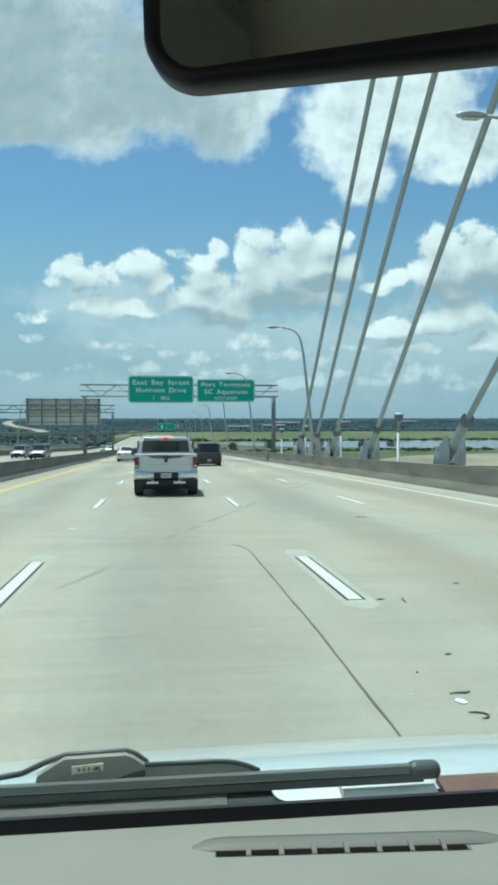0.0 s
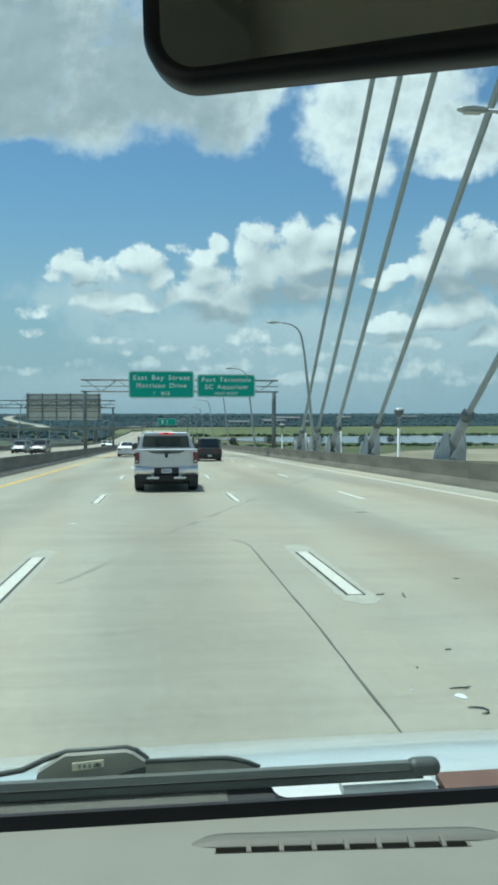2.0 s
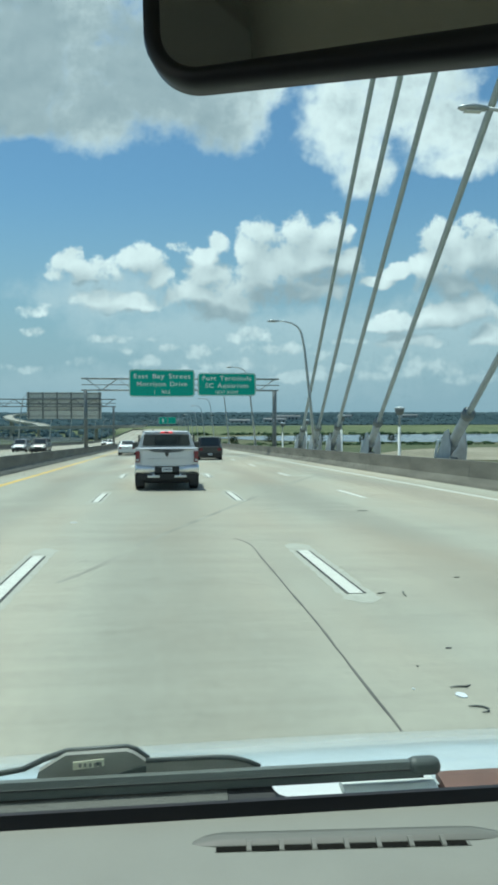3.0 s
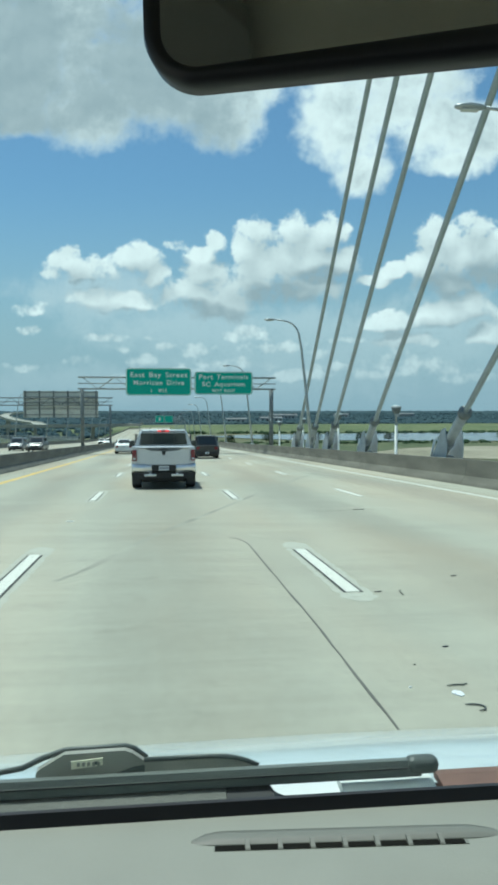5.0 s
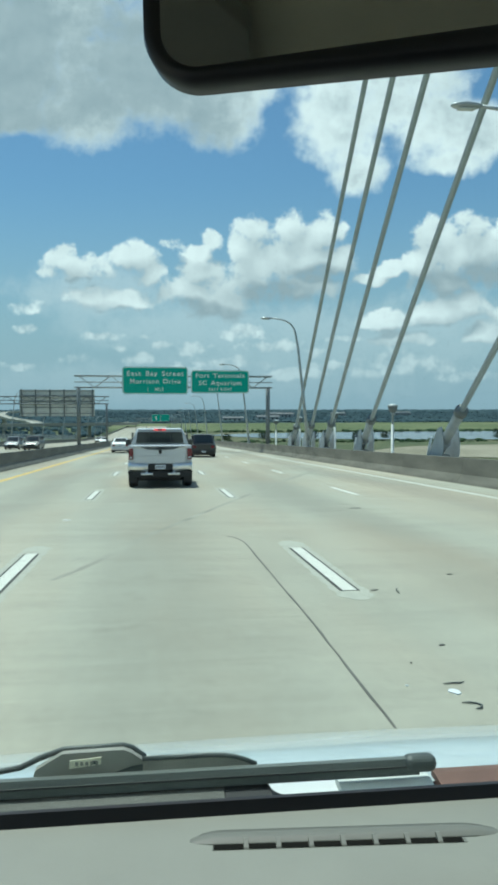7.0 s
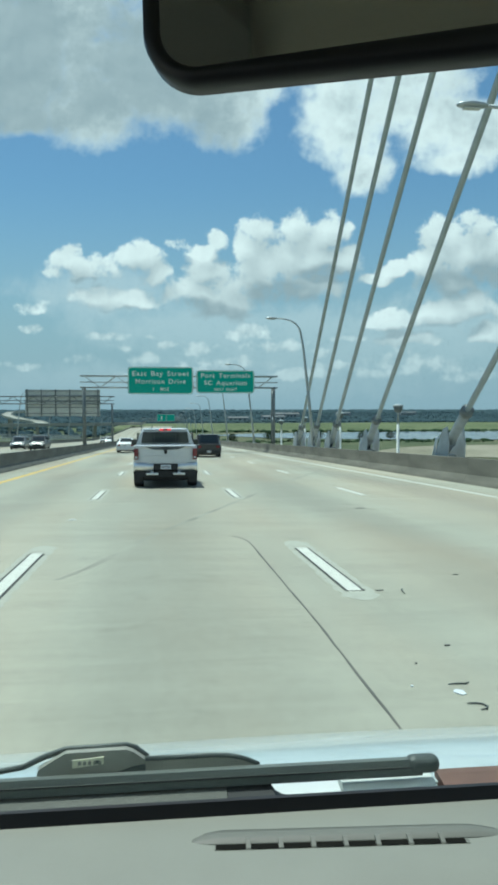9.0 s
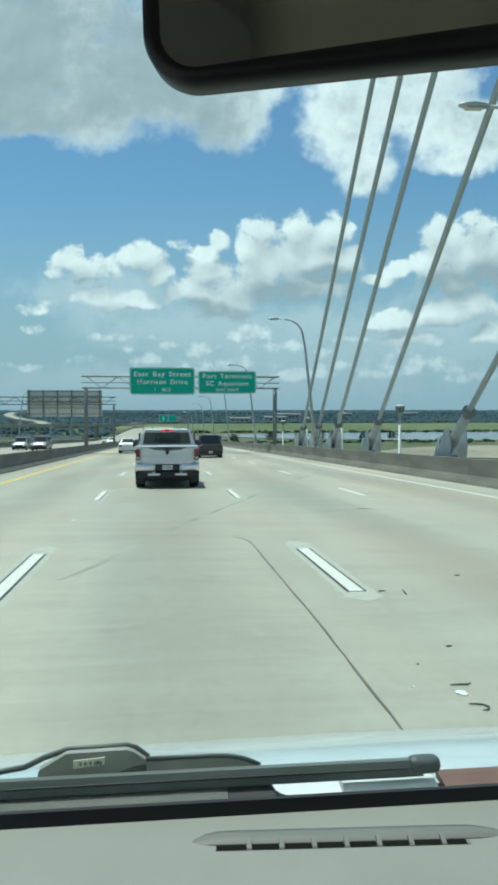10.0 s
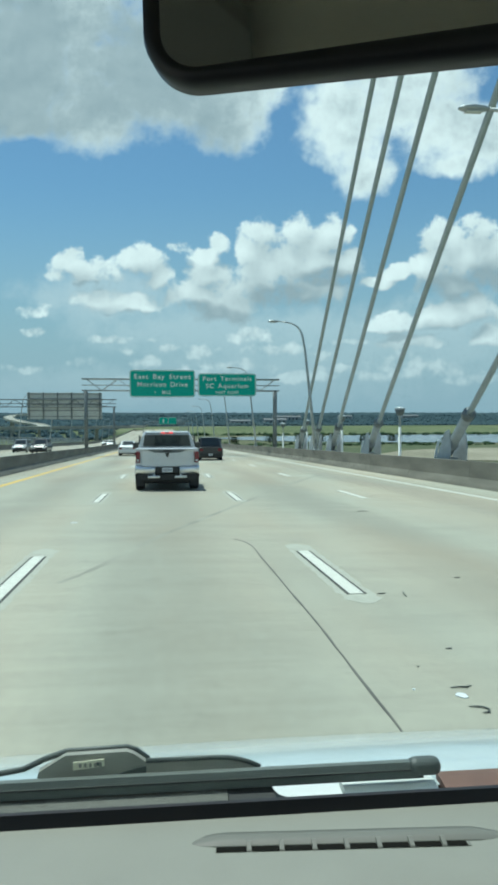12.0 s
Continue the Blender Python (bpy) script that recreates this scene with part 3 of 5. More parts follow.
def lane_dashes(name, x, phase, count, contrast):
    top = thing(name, pose(x, 0, 0), "broken white lane line" + (" with black contrast edges" if contrast else ", worn"), "road marking", kind="structure")
    border = stroke = white = None
    for k in range(count):
        y = phase + 12.2 * k
        m = pose(0, y, deck_z(y), math.degrees(math.atan((deck_z(y + 3) - deck_z(y)) / 3)), 0, 0)
        flat = lambda s: 0.0
        if border is None:
            if contrast:
                rg = random.Random(17)
                ys = np.linspace(-0.45, 3.85, 40)
                ragged = [(0.19 * min(1, (i + 1) / 3, (40 - i) / 3) + rg.uniform(-0.03, 0.02), y) for i, y in enumerate(ys)]
                ragged += [(-0.19 * min(1, (i + 1) / 3, (40 - i) / 3) + rg.uniform(-0.02, 0.03), y) for i, y in reversed(list(enumerate(ys)))]
                border = part("worn_border", a_prism(ragged, "z", 0.0005, 0.0018), M_PALE_LINE, top)
                stroke = part("contrast_stroke", along([(-0.105, 0.006), (0.105, 0.006), (0.105, 0.001), (-0.105, 0.001)], [0.0, 3.05], flat), M_BLACK_LINE, top)
            else:
                border = stroke = False
            white = part("dash", along([(-0.074, 0.009), (0.074, 0.009), (0.074, 0.001), (-0.074, 0.001)], [0.0, 3.05], flat), M_WHITE_LINE, top)
            for o in (border, stroke, white):
                if o:
                    o.matrix_basis = m
        else:
            for o, nm in ((border, "worn_border"), (stroke, "contrast_stroke"), (white, "dash")):
                if o:
                    share(o, nm, top, m)


lane_dashes("lane_line_1", -1.70, 7.7, 18, True)
lane_dashes("lane_line_2", 2.0, 7.7, 18, True)
lane_dashes("lane_line_3", 5.42, 7.9, 18, False)
lane_dashes("lane_line_4", -12.9, 9.0, 14, False)
lane_dashes("lane_line_5", -16.5, 9.0, 14, False)

# expansion joint across the deck
bm = bmesh.new()
for y in (75.0,):
    box(bm, -6.95, 9.9, y, y + 0.28, deck_z(y) - 0.05, deck_z(y) + 0.006)
tagged(part("expansion_joint", bm, M_JOINT), "dark expansion joint across the concrete deck", "joint", kind="structure")

def sealed_crack():
    """A thin dark line of joint sealer beside the lane line, hooked at its far end."""
    rng = random.Random(5)
    run = [(1.27 + 0.07 * min(1.0, (y - 1.5) / 5.0), y) for y in np.linspace(1.5, 11.5, 34)] + [(1.29, 11.85), (1.22, 12.1), (1.14, 12.2)]
    bm = bmesh.new()
    rows = []
    for i, (x, y) in enumerate(run):
        half = 0.0105 * rng.uniform(0.7, 1.25) * (1.0 if i < 34 else 1.3)
        wob = rng.uniform(-0.003, 0.003)
        rows.append([bm.verts.new((x + wob + s * half, y, deck_z(y) + h)) for s, h in ((-1, 0.0005), (-0.6, 0.004), (0.6, 0.004), (1, 0.0005))])
    for a, b in zip(rows, rows[1:]):
        for k in range(3):
            bm.faces.new((a[k], a[k + 1], b[k + 1], b[k]))
    tagged(part("sealed_crack", bm, M_TAR), "thin dark sealed crack along the concrete lane", "crack", kind="structure")


sealed_crack()


def tyre_mark():
    """A faint skid that swings in from the outer lanes and dies out in the middle one."""
    rng = random.Random(8)
    run = [(7.6, 35.3), (4.1, 25.6), (1.25, 16.8), (-0.12, 12.5), (-0.81, 9.8), (-1.17, 8.75)]
    bm = bmesh.new()
    rows = []
    for i in range(41):
        s = min(i / 40 * 5, 4.999)
        k = int(s)
        a, b, c, d = (Vector(run[min(max(j, 0), 5)]) for j in (k - 1, k, k + 1, k + 2))
        u = s - k
        p = 0.5 * (2 * b + (c - a) * u + (2 * a - 5 * b + 4 * c - d) * u * u + (3 * b - a - 3 * c + d) * u ** 3)
        half = 0.085 * (1 - 0.55 * i / 40) * rng.uniform(0.75, 1.15)
        rows.append([bm.verts.new((p.x + side * half, p.y, deck_z(p.y) + 0.0015)) for side in (-1, 1)])
    for a, b in zip(rows, rows[1:]):
        bm.faces.new((a[0], a[1], b[1], b[0]))
    tagged(part("tyre_mark", bm, M_SKID), "faint grey curved tyre mark across the lanes", "tyre mark", kind="structure")


tyre_mark()


def scrap(x, y, w, d, turn, mat, label, name, thick=0.006):
    rng = random.Random(int(x * 100 + y))
    outline = [(w * 0.5 * math.cos(a) * rng.uniform(0.6, 1.1), d * 0.5 * math.sin(a) * rng.uniform(0.6, 1.1)) for a in (2 * math.pi * k / 9 for k in range(9))]
    ob = part(name, a_prism(outline, "z", 0.0, thick), mat)
    ob.matrix_basis = pose(x, y, deck_z(y) + 0.001, SLOPE, 0, turn)
    tagged(ob, label, "litter", "scraps on the road")


for x, y, w, d, tn in ((1.86, 4.54, 0.085, 0.11, 10), (1.60, 4.70, 0.02, 0.03, 0), (-1.71, 15.05, 0.16, 0.12, 0)):
    scrap(x, y, w, d, tn, M_PLATE, "pale flattened scrap of litter on the concrete", "litter_scrap")
for x, y, w, d, tn in ((2.18, 5.59, 0.06, 0.03, 5), (1.79, 5.17, 0.02, 0.02, 0), (2.26, 7.69, 0.10, 0.04, 10), (3.38, 8.45, 0.08, 0.04, 0),
                       (1.95, 8.3, 0.11, 0.05, 0), (4.4, 16.5, 0.25, 0.10, 0)):
    scrap(x, y, w, d, tn, M_DARK, "dark scrap of tyre rubber on the concrete", "rubber_scrap")


def rubber_curl(x, y, pts, r):
    """A shred of tyre tread lying curled on the road."""
    ob = part("rubber_shred", a_tube([(px, py, r + 0.002) for px, py in pts], [r * 0.6] + [r] * (len(pts) - 2) + [r * 0.5], 6), M_WIPER, smooth=True)
    ob.matrix_basis = pose(x, y, deck_z(y), SLOPE, 0, 0)
    tagged(ob, "curled dark shred of tyre tread on the concrete", "litter", "scraps on the road")


rubber_curl(1.87, 4.29, [(-0.05, 0.05), (0.0, 0.05), (0.035, 0.03), (0.05, -0.01), (0.03, -0.05), (-0.01, -0.06)], 0.006)
rubber_curl(1.93, 4.69, [(-0.09, 0.0), (-0.03, 0.01), (0.02, 0.0), (0.06, 0.03)], 0.006)
rubber_curl(2.47, 7.61, [(-0.01, -0.14), (0.0, -0.02), (0.02, 0.08), (0.05, 0.12)], 0.006)


# ---- street lamps ----
def street_lamp():
    top = thing("street_lamp", pose(0, 0, 0), "tall grey steel street lamp with a curved arm", "street lamp", "street lamps along the bridge")
    part("base_plate", a_box(-0.22, 0.22, -0.22, 0.22, 0, 0.05, bevel=0.01), M_GALV, top)
    pts = [(0, 0, 0.04), (-0.35, 0, 3.3), (-0.72, 0, 6.6), (-0.90, 0, 7.6), (-1.02, 0, 7.95), (-1.25, 0, 8.25), (-1.6, 0, 8.45), (-2.0, 0, 8.55), (-2.55, 0, 8.60)]
    part("pole", a_tube(pts, [0.115, 0.10, 0.08, 0.07, 0.06, 0.055, 0.05, 0.045, 0.04], 12), M_GALV, top, smooth=True)
    part("access_cover", a_box(-0.06, 0.05, -0.125, -0.10, 0.45, 0.75, bevel=0.008), M_GALV_DARK, top)
    rings = []
    for x, w, h0, h1 in ((-2.50, 0.05, 8.57, 8.64), (-2.62, 0.12, 8.53, 8.67), (-2.9, 0.16, 8.52, 8.69), (-3.15, 0.13, 8.53, 8.66), (-3.26, 0.05, 8.56, 8.62)):
        rings.append([(x, w * math.cos(a), (h0 + h1) / 2 + (h1 - h0) / 2 * math.sin(a)) for a in (2 * math.pi * k / 10 for k in range(10))])
    part("lamp_head", loft(bmesh.new(), rings), M_GALV, top, smooth=True)
    part("lens", a_box(-3.1, -2.68, -0.10, 0.10, 8.505, 8.53, bevel=0.01), M_LAMP_CLEAR, top)
    return top


lamp = street_lamp()
LAMP_X = EDGE_R + 0.32
lamp.matrix_basis = pose(LAMP_X, 17.8, deck_z(17.8) + 0.842)
for k in range(1, 14):
    y = 17.8 + 33.0 * k
    copy_thing(lamp, pose(LAMP_X, y, deck_z(y) + 0.842))
for k in range(9):
    y = 62 + 37.0 * k
    copy_thing(lamp, pose(-24.72, y, deck_z(y) + 0.842, 0, 0, 180))


# ---- stay cables, their anchors, and the path's small lamps ----
TOWER = Vector((-10.4, -170.0, 112.0))


def stay(y):
    foot = Vector((11.15, y, deck_z(y) + 0.125))
    way = (TOWER - (foot + Vector((0, 0, 0.9)))).normalized()
    top = thing("stay_cable", pose(*foot), "grey sheathed stay cable on a painted steel anchor", "bridge cable", "stay cables of the bridge")
    start = Vector((0, 0, 0.9)) - way * 0.35
    length = (TOWER - foot).length - 1.5
    part("cable", a_tube([start + way * 3.4, start + way * length], 0.105, 12), M_CABLE, top, smooth=True)
    part("guide_pipe", a_tube([start, start + way * 3.5], 0.19, 14), M_ANCHOR, top, smooth=True)
    part("collar", a_tube([start + way * 3.35, start + way * 3.62], 0.235, 14), M_GALV_DARK, top, smooth=True)
    part("collar", a_tube([start + way * 1.0, start + way * 1.12], 0.235, 14), M_ANCHOR, top, smooth=True)
    for sx in (-0.34, 0.30):
        part("gusset", a_prism([(-1.0, 0), (0.75, 0), (0.62, 0.35), (-0.55, 1.75), (-0.95, 1.85), (-1.15, 1.2)], "x", sx, sx + 0.04), M_ANCHOR, top)
    part("anchor_plate", a_box(-0.42, 0.42, -1.05, 0.85, 0.0, 0.06, bevel=0.01), M_ANCHOR, top)
    for sx in (-0.25, 0.25):
        part("brace", a_tube([(sx, 1.0, 0.05), (sx, 0.35, 1.35)], 0.055, 8), M_POST_WHITE, top, smooth=True)
    part("bearing_block", a_box(-0.26, 0.26, -0.45, 0.5, 0.05, 0.75, bevel=0.05), M_ANCHOR, top)
    return top


for y in (29.0, 40.5, 49.5, 55.5, 61.5):
    stay(y)


def path_lamp():
    top = thing("path_lamp", pose(0, 0, 0), "short white post with a round lamp head on the path", "path lamp", "small lamps along the path")
    part("post", a_tube([(0, 0, 0), (0, 0, 0.12), (0, 0, 0.14), (0, 0, 2.05)], [0.11, 0.11, 0.075, 0.07], 12), M_POST_WHITE, top, smooth=True)
    part("neck", a_tube([(0, 0, 2.05), (0, 0, 2.55), (0, 0, 2.62)], [0.05, 0.05, 0.11], 12), M_GALV, top, smooth=True)
    part("lamp_bowl", a_tube([(0, 0, 2.62), (0, 0, 2.72), (0, 0, 2.88), (0, 0, 2.95)], [0.11, 0.19, 0.24, 0.24], 16), M_GALV_DARK, top, smooth=True)
    part("lamp_cap", a_tube([(0, 0, 2.95), (0, 0, 3.0), (0, 0, 3.06), (0, 0, 3.08)], [0.27, 0.26, 0.14, 0.02], 16), M_LAMP_CLEAR, top, smooth=True)
    return top


pl = path_lamp()
pl.matrix_basis = pose(11.9, 37.5, deck_z(37.5) + 0.122)
for y in (50.0, 62.5, 75.0):
    copy_thing(pl, pose(11.9, y, deck_z(y) + 0.122))


# ---- sign gantries ----
def truss_gantry(name, y, x0, x1, h, label, mat, right_foot=0.84):
    base = deck_z(y)
    top = thing(name, pose(0, y, base), label, "sign gantry")
    for x, foot in ((x0, 0.84), (x1, right_foot)):
        for dy in (-0.55, 0.55):
            part("column", a_tube([(x, dy, foot + 0.01), (x, dy, h)], 0.125, 12), M_GALV_DARK, top, smooth=True)
            part("foot_plate", a_box(x - 0.21, x + 0.21, dy - 0.3, dy + 0.3, foot + 0.005, foot + 0.05, bevel=0.01), M_GALV_DARK, top)
        for k in range(4):
            z0, z1 = 1.0 + (h - 1.2) / 4 * k, 1.0 + (h - 1.2) / 4 * (k + 1)
            s = 1 if k % 2 else -1
            part("column_brace", a_tube([(x, -0.55 * s, z0), (x, 0.55 * s, z1)], 0.045, 8), mat, top, smooth=True)
    for dy, dz, r in ((-0.5, -0.05, 0.075), (0.5, -0.05, 0.075), (-0.5, 1.05, 0.075), (0.5, 1.05, 0.075), (-0.5, 0.45, 0.05)):
        part("chord", a_tube([(x0 - 0.35, dy, h + dz), (x1 + 0.35, dy, h + dz)], r, 10), mat, top, smooth=True)
    n = 12
    for k in range(n):
        xa, xb = x0 + (x1 - x0) * k / n, x0 + (x1 - x0) * (k + 1) / n
        lo, hi = h - 0.05, h + 1.05
        for dy in (-0.5, 0.5):
            part("lattice_bar", a_tube([(xa, dy, lo if k % 2 else hi), (xb, dy, hi if k % 2 else lo)], 0.03, 6), mat, top)
        part("lattice_bar", a_tube([(xa, -0.5, hi), (xb, 0.5, hi)], 0.03, 6), mat, top)
    return top


def green_sign(parent, y, base, x0, x1, z0, z1, rows):
    w, h = x1 - x0, z1 - z0
    panel = part("sign_panel", a_prism(rounded(w, h, 0.30), "y", -0.03, 0.03), M_GREEN, parent, "green panel with white border and words")
    panel.matrix_basis = pose((x0 + x1) / 2, y, (z0 + z1) / 2)
    outer, inner = rounded(w - 0.06, h - 0.06, 0.28), rounded(w - 0.17, h - 0.17, 0.235)
    bm = bmesh.new()
    o = [bm.verts.new((px, -0.036, pz)) for px, pz in outer]
    i = [bm.verts.new((px, -0.036, pz)) for px, pz in inner]
    n = len(o)
    for k in range(n):
        bm.faces.new((o[k], o[(k + 1) % n], i[(k + 1) % n], i[k]))
    part("border", bm, M_SIGN_WHITE, panel)
    for text, size, width, dz in rows:
        lettering(text, size, width, pose(0, -0.040, dz, 90, 0, 0), panel)
    for bx in np.linspace(-w / 2 + 0.5, w / 2 - 0.5, 4):
        part("bracket", a_box(bx - 0.05, bx + 0.05, 0.035, 0.2, -h / 2 + 0.1, h / 2 - 0.1), M_GALV, panel)
    return panel


GY = 74.5
gantry = truss_gantry("sign_gantry", GY, -7.2, 11.0, 6.35, "steel truss gantry over the road with two green signs", M_GALV, 0.12)
green_sign(gantry, -0.78, 0, -3.05, 3.15, 5.65, 8.25, [("East Bay Street", 0.62, 5.35, 0.46), ("Morrison Drive", 0.62, 4.75, -0.28), ("1   MILE", 0.46, 1.5, -0.98)])
green_sign(gantry, -0.78, 0, 3.45, 9.05, 5.75, 7.95, [("Port Terminals", 0.60, 4.7, 0.40), ("SC Aquarium", 0.60, 4.1, -0.30), ("NEXT RIGHT", 0.38, 2.2, -0.86)])

far_gantry = truss_gantry("sign_gantry", 300.0, -7.25, 10.2, 7.2, "far steel gantry with a small green sign", M_GALV_DARK)
green_sign(far_gantry, -0.78, 0, -1.2, 2.2, 7.2, 9.9, [("1", 2.0, 0.5, -0.7)])
green_sign(far_gantry, -0.78, 0, 2.4, 5.6, 7.2, 9.9, [])

# overhead signs for the oncoming lanes, seen from behind
back = truss_gantry("sign_gantry", 118.0, -24.8, -7.25, 6.6, "gantry over oncoming lanes with sign seen from behind", M_GALV_DARK)
board = part("sign_back", a_box(-20.2, -9.1, 0.75, 0.80, 4.7, 8.7), M_ALU, back, "bare aluminium back of a wide sign")
for x in np.linspace(-19.9, -9.4, 6):
    part("upright", a_box(x - 0.09, x + 0.09, 0.50, 0.745, 4.6, 8.75), M_GALV_DARK, back)
for z in (5.1, 6.0, 6.9, 7.8, 8.5):
    part("cross_rail", a_box(-20.2, -9.1, 0.66, 0.74, z - 0.05, z + 0.05), M_GALV_DARK, back)


# ---- vehicles ----
def wheel(parent, x, y, r, w, side):
    tyre = part("wheel", a_tube([(x - w / 2, y, r), (x - w / 2 + 0.03, y, r), (x + w / 2 - 0.03, y, r), (x + w / 2, y, r)], [r * 0.9, r, r, r * 0.9], 22), M_TYRE, parent)
    xs = x + side * (w / 2 + 0.002)
    part("rim", a_tube([(xs, y, r), (xs + side * 0.015, y, r)], [r * 0.62, r * 0.5], 16), M_RIM, tyre)


def plate(parent, x, y, z, face=-1, w=0.30, h=0.15):
    p = part("licence_plate", a_box(x - w / 2, x + w / 2, y - 0.008, y + 0.008, z, z + h, bevel=0.004), M_PLATE, parent, "white plate with an unreadable row of marks")
    for k in range(6):
        cx = x - w * 0.36 + k * w * 0.145
        part("plate_mark", a_box(cx - 0.013, cx + 0.013, y + face * 0.014 - 0.003, y + face * 0.014 + 0.003, z + h * 0.3, z + h * 0.72), M_PLATE_INK, p)


def pickup(m):
    """Full-size crew pickup; rear bumper at y = 0, ground at z = 0."""
    p = thing("pickup_truck", m, "silver full-size pickup truck with chrome rear bumper, driving ahead", "pickup truck")
    W = 1.0
    # bed sides and cab as one stamped shell
    def ring(y, zb, zs, zt, wb, ws, wt):
        return [(-wb, y, zb), (-ws - 0.01, y, zb + 0.15), (-ws, y, (zb + zs) / 2), (-ws + 0.012, y, zs - 0.05), (-wt, y, zt), (wt, y, zt), (ws - 0.012, y, zs - 0.05), (ws, y, (zb + zs) / 2), (ws + 0.01, y, zb + 0.15), (wb, y, zb)]
    part("bed", loft(bmesh.new(), [ring(0.20, 0.62, 1.28, 1.31, 0.93, 0.985, 0.965), ring(0.3, 0.55, 1.30, 1.33, 0.94, 0.995, 0.97), ring(1.95, 0.55, 1.31, 1.34, 0.94, 0.995, 0.97)]), M_SILVER, p, smooth=False)
    part("bed_floor", a_box(-0.80, 0.80, 0.25, 1.90, 1.338, 1.346), M_DARK, p)
    cab = bmesh.new()
    loft(cab, [[(-0.99, y, 0.5), (-1.0, y, 1.15), (-0.965, y, 1.33), (-wt - 0.02, y, (1.33 + zt) / 2 + 0.05), (-wt + 0.05, y, zt - 0.06), (-wt + 0.14, y, zt), (wt - 0.14, y, zt), (wt - 0.05, y, zt - 0.06), (wt + 0.02, y, (1.33 + zt) / 2 + 0.05), (0.965, y, 1.33), (1.0, y, 1.15), (0.99, y, 0.5)]
               for y, wt, zt in ((2.0, 0.84, 1.80), (2.12, 0.84, 1.875), (2.6, 0.85, 1.90), (3.4, 0.84, 1.89), (3.95, 0.82, 1.82))])
    part("cab", cab, M_SILVER, p)
    part("hood", loft(bmesh.new(), [[(-w, y, 0.5), (-w, y, z - 0.12), (-w + 0.12, y, z), (w - 0.12, y, z), (w, y, z - 0.12), (w, y, 0.5)] for y, w, z in ((3.9, 0.99, 1.34), (4.6, 0.99, 1.27), (5.45, 0.96, 1.20), (5.65, 0.90, 1.05))]), M_SILVER, p)
    gw = part("rear_window", a_prism([(-0.80, 1.38), (0.80, 1.38), (0.745, 1.76), (-0.745, 1.76)], "y", 1.968, 1.995), M_CAR_GLASS, p, "dark tinted rear window")
    for sx in (-0.36, 0.36):
        part("window_divider", a_box(sx - 0.012, sx + 0.012, 1.955, 1.968, 1.385, 1.755), M_DARK, gw)
    part("roof_lip", a_box(-0.74, 0.74, 1.975, 2.10, 1.79, 1.865, bevel=0.03), M_SILVER, p)
    part("windscreen", a_prism([(3.97, 1.36), (4.28, 1.36), (3.98, 1.80)], "x", -0.78, 0.78), M_CAR_GLASS, p)
    for s in (-1, 1):
        for y0, y1 in ((2.25, 3.0), (3.1, 3.9)):
            part("side_window", a_prism([(y0, 1.40), (y1, 1.40), (y1 - 0.05, 1.74), (y0 + 0.03, 1.74)], "x", s * 0.90, s * 0.955), M_CAR_GLASS, p)
    # tailgate
    tg = part("tailgate", loft(bmesh.new(), [[(-0.80, y, 0.76), (0.80, y, 0.76), (0.80, y, z), (-0.80, y, z)] for y, z in ((0.205, 1.30), (0.14, 1.30), (0.11, 1.27), (0.125, 1.22))]), M_SILVER, p)
    part("gate_crease", a_box(-0.78, 0.78, 0.098, 0.13, 0.985, 1.0, bevel=0.005), M_SILVER, tg)
    part("gate_spoiler", a_prism([(0.05, 1.305), (0.22, 1.345), (0.22, 1.30), (0.09, 1.285)], "x", -0.83, 0.83), M_SILVER, tg)
    # raised dark grey plate; the shade of a recess is in its colour
    part("gate_recess_shade", a_prism([(-0.62, 1.275), (0.62, 1.275), (0.40, 1.20), (0.0, 1.175), (-0.40, 1.20)], "y", 0.098, 0.112), M_GREY_CAR, tg)
    part("badge", a_prism([(-0.055, 1.19), (0.055, 1.19), (0.05, 1.09), (0.0, 1.05), (-0.05, 1.09)], "y", 0.085, 0.115), M_DARK, tg, "dark shield-shaped badge")
    part("gate_handle", a_box(-0.13, 0.13, 0.085, 0.112, 1.225, 1.265, bevel=0.008), M_DARK, tg)
    # lights and bumper
    for s in (-1, 1):
        tl = part("tail_light", a_box(-0.07, 0.07, 0.13, 0.34, 0.88, 1.23, bevel=0.02, m=pose(s * 0.915, 0, 0)), M_RED_LENS, p, "red tail light")
        part("reverse_lens", a_box(s * 0.915 - 0.04, s * 0.915 + 0.04, 0.122, 0.135, 0.92, 0.98, bevel=0.004), M_LAMP_CLEAR, tl)
        bw = bmesh.new()
        loft(bw, [[(s * x, yo + y, z + dz) for y, z in ((0.16, 0.78), (0.06, 0.765), (0.01, 0.72), (0.0, 0.66), (0.015, 0.585), (0.07, 0.53), (0.16, 0.50), (0.25, 0.52), (0.25, 0.78))]
                  for x, yo, dz in ((0.38, 0.0, -0.01), (0.60, 0.0, 0.0), (0.82, 0.02, 0.015), (0.93, 0.06, 0.02), (1.0, 0.15, 0.02))])
        part("bumper_wing", bw, M_CHROME, p, "chrome bumper half", smooth=True)
        part("exhaust_tip", a_tube([(s * 0.42, 0.06, 0.46), (s * 0.42, 0.35, 0.46)], 0.055, 12), M_CHROME, p, "chrome exhaust tip", smooth=True)
        ex = part("bumper_slot", a_box(s * 0.42 - 0.19, s * 0.42 + 0.19, -0.01, 0.05, 0.40, 0.475, bevel=0.02), M_CHROME, p)
        mr = part("door_mirror", a_box(s * 1.11 - 0.10, s * 1.11 + 0.10, 3.72, 3.86, 1.30, 1.50, bevel=0.05), M_DARK, p, "black door mirror")
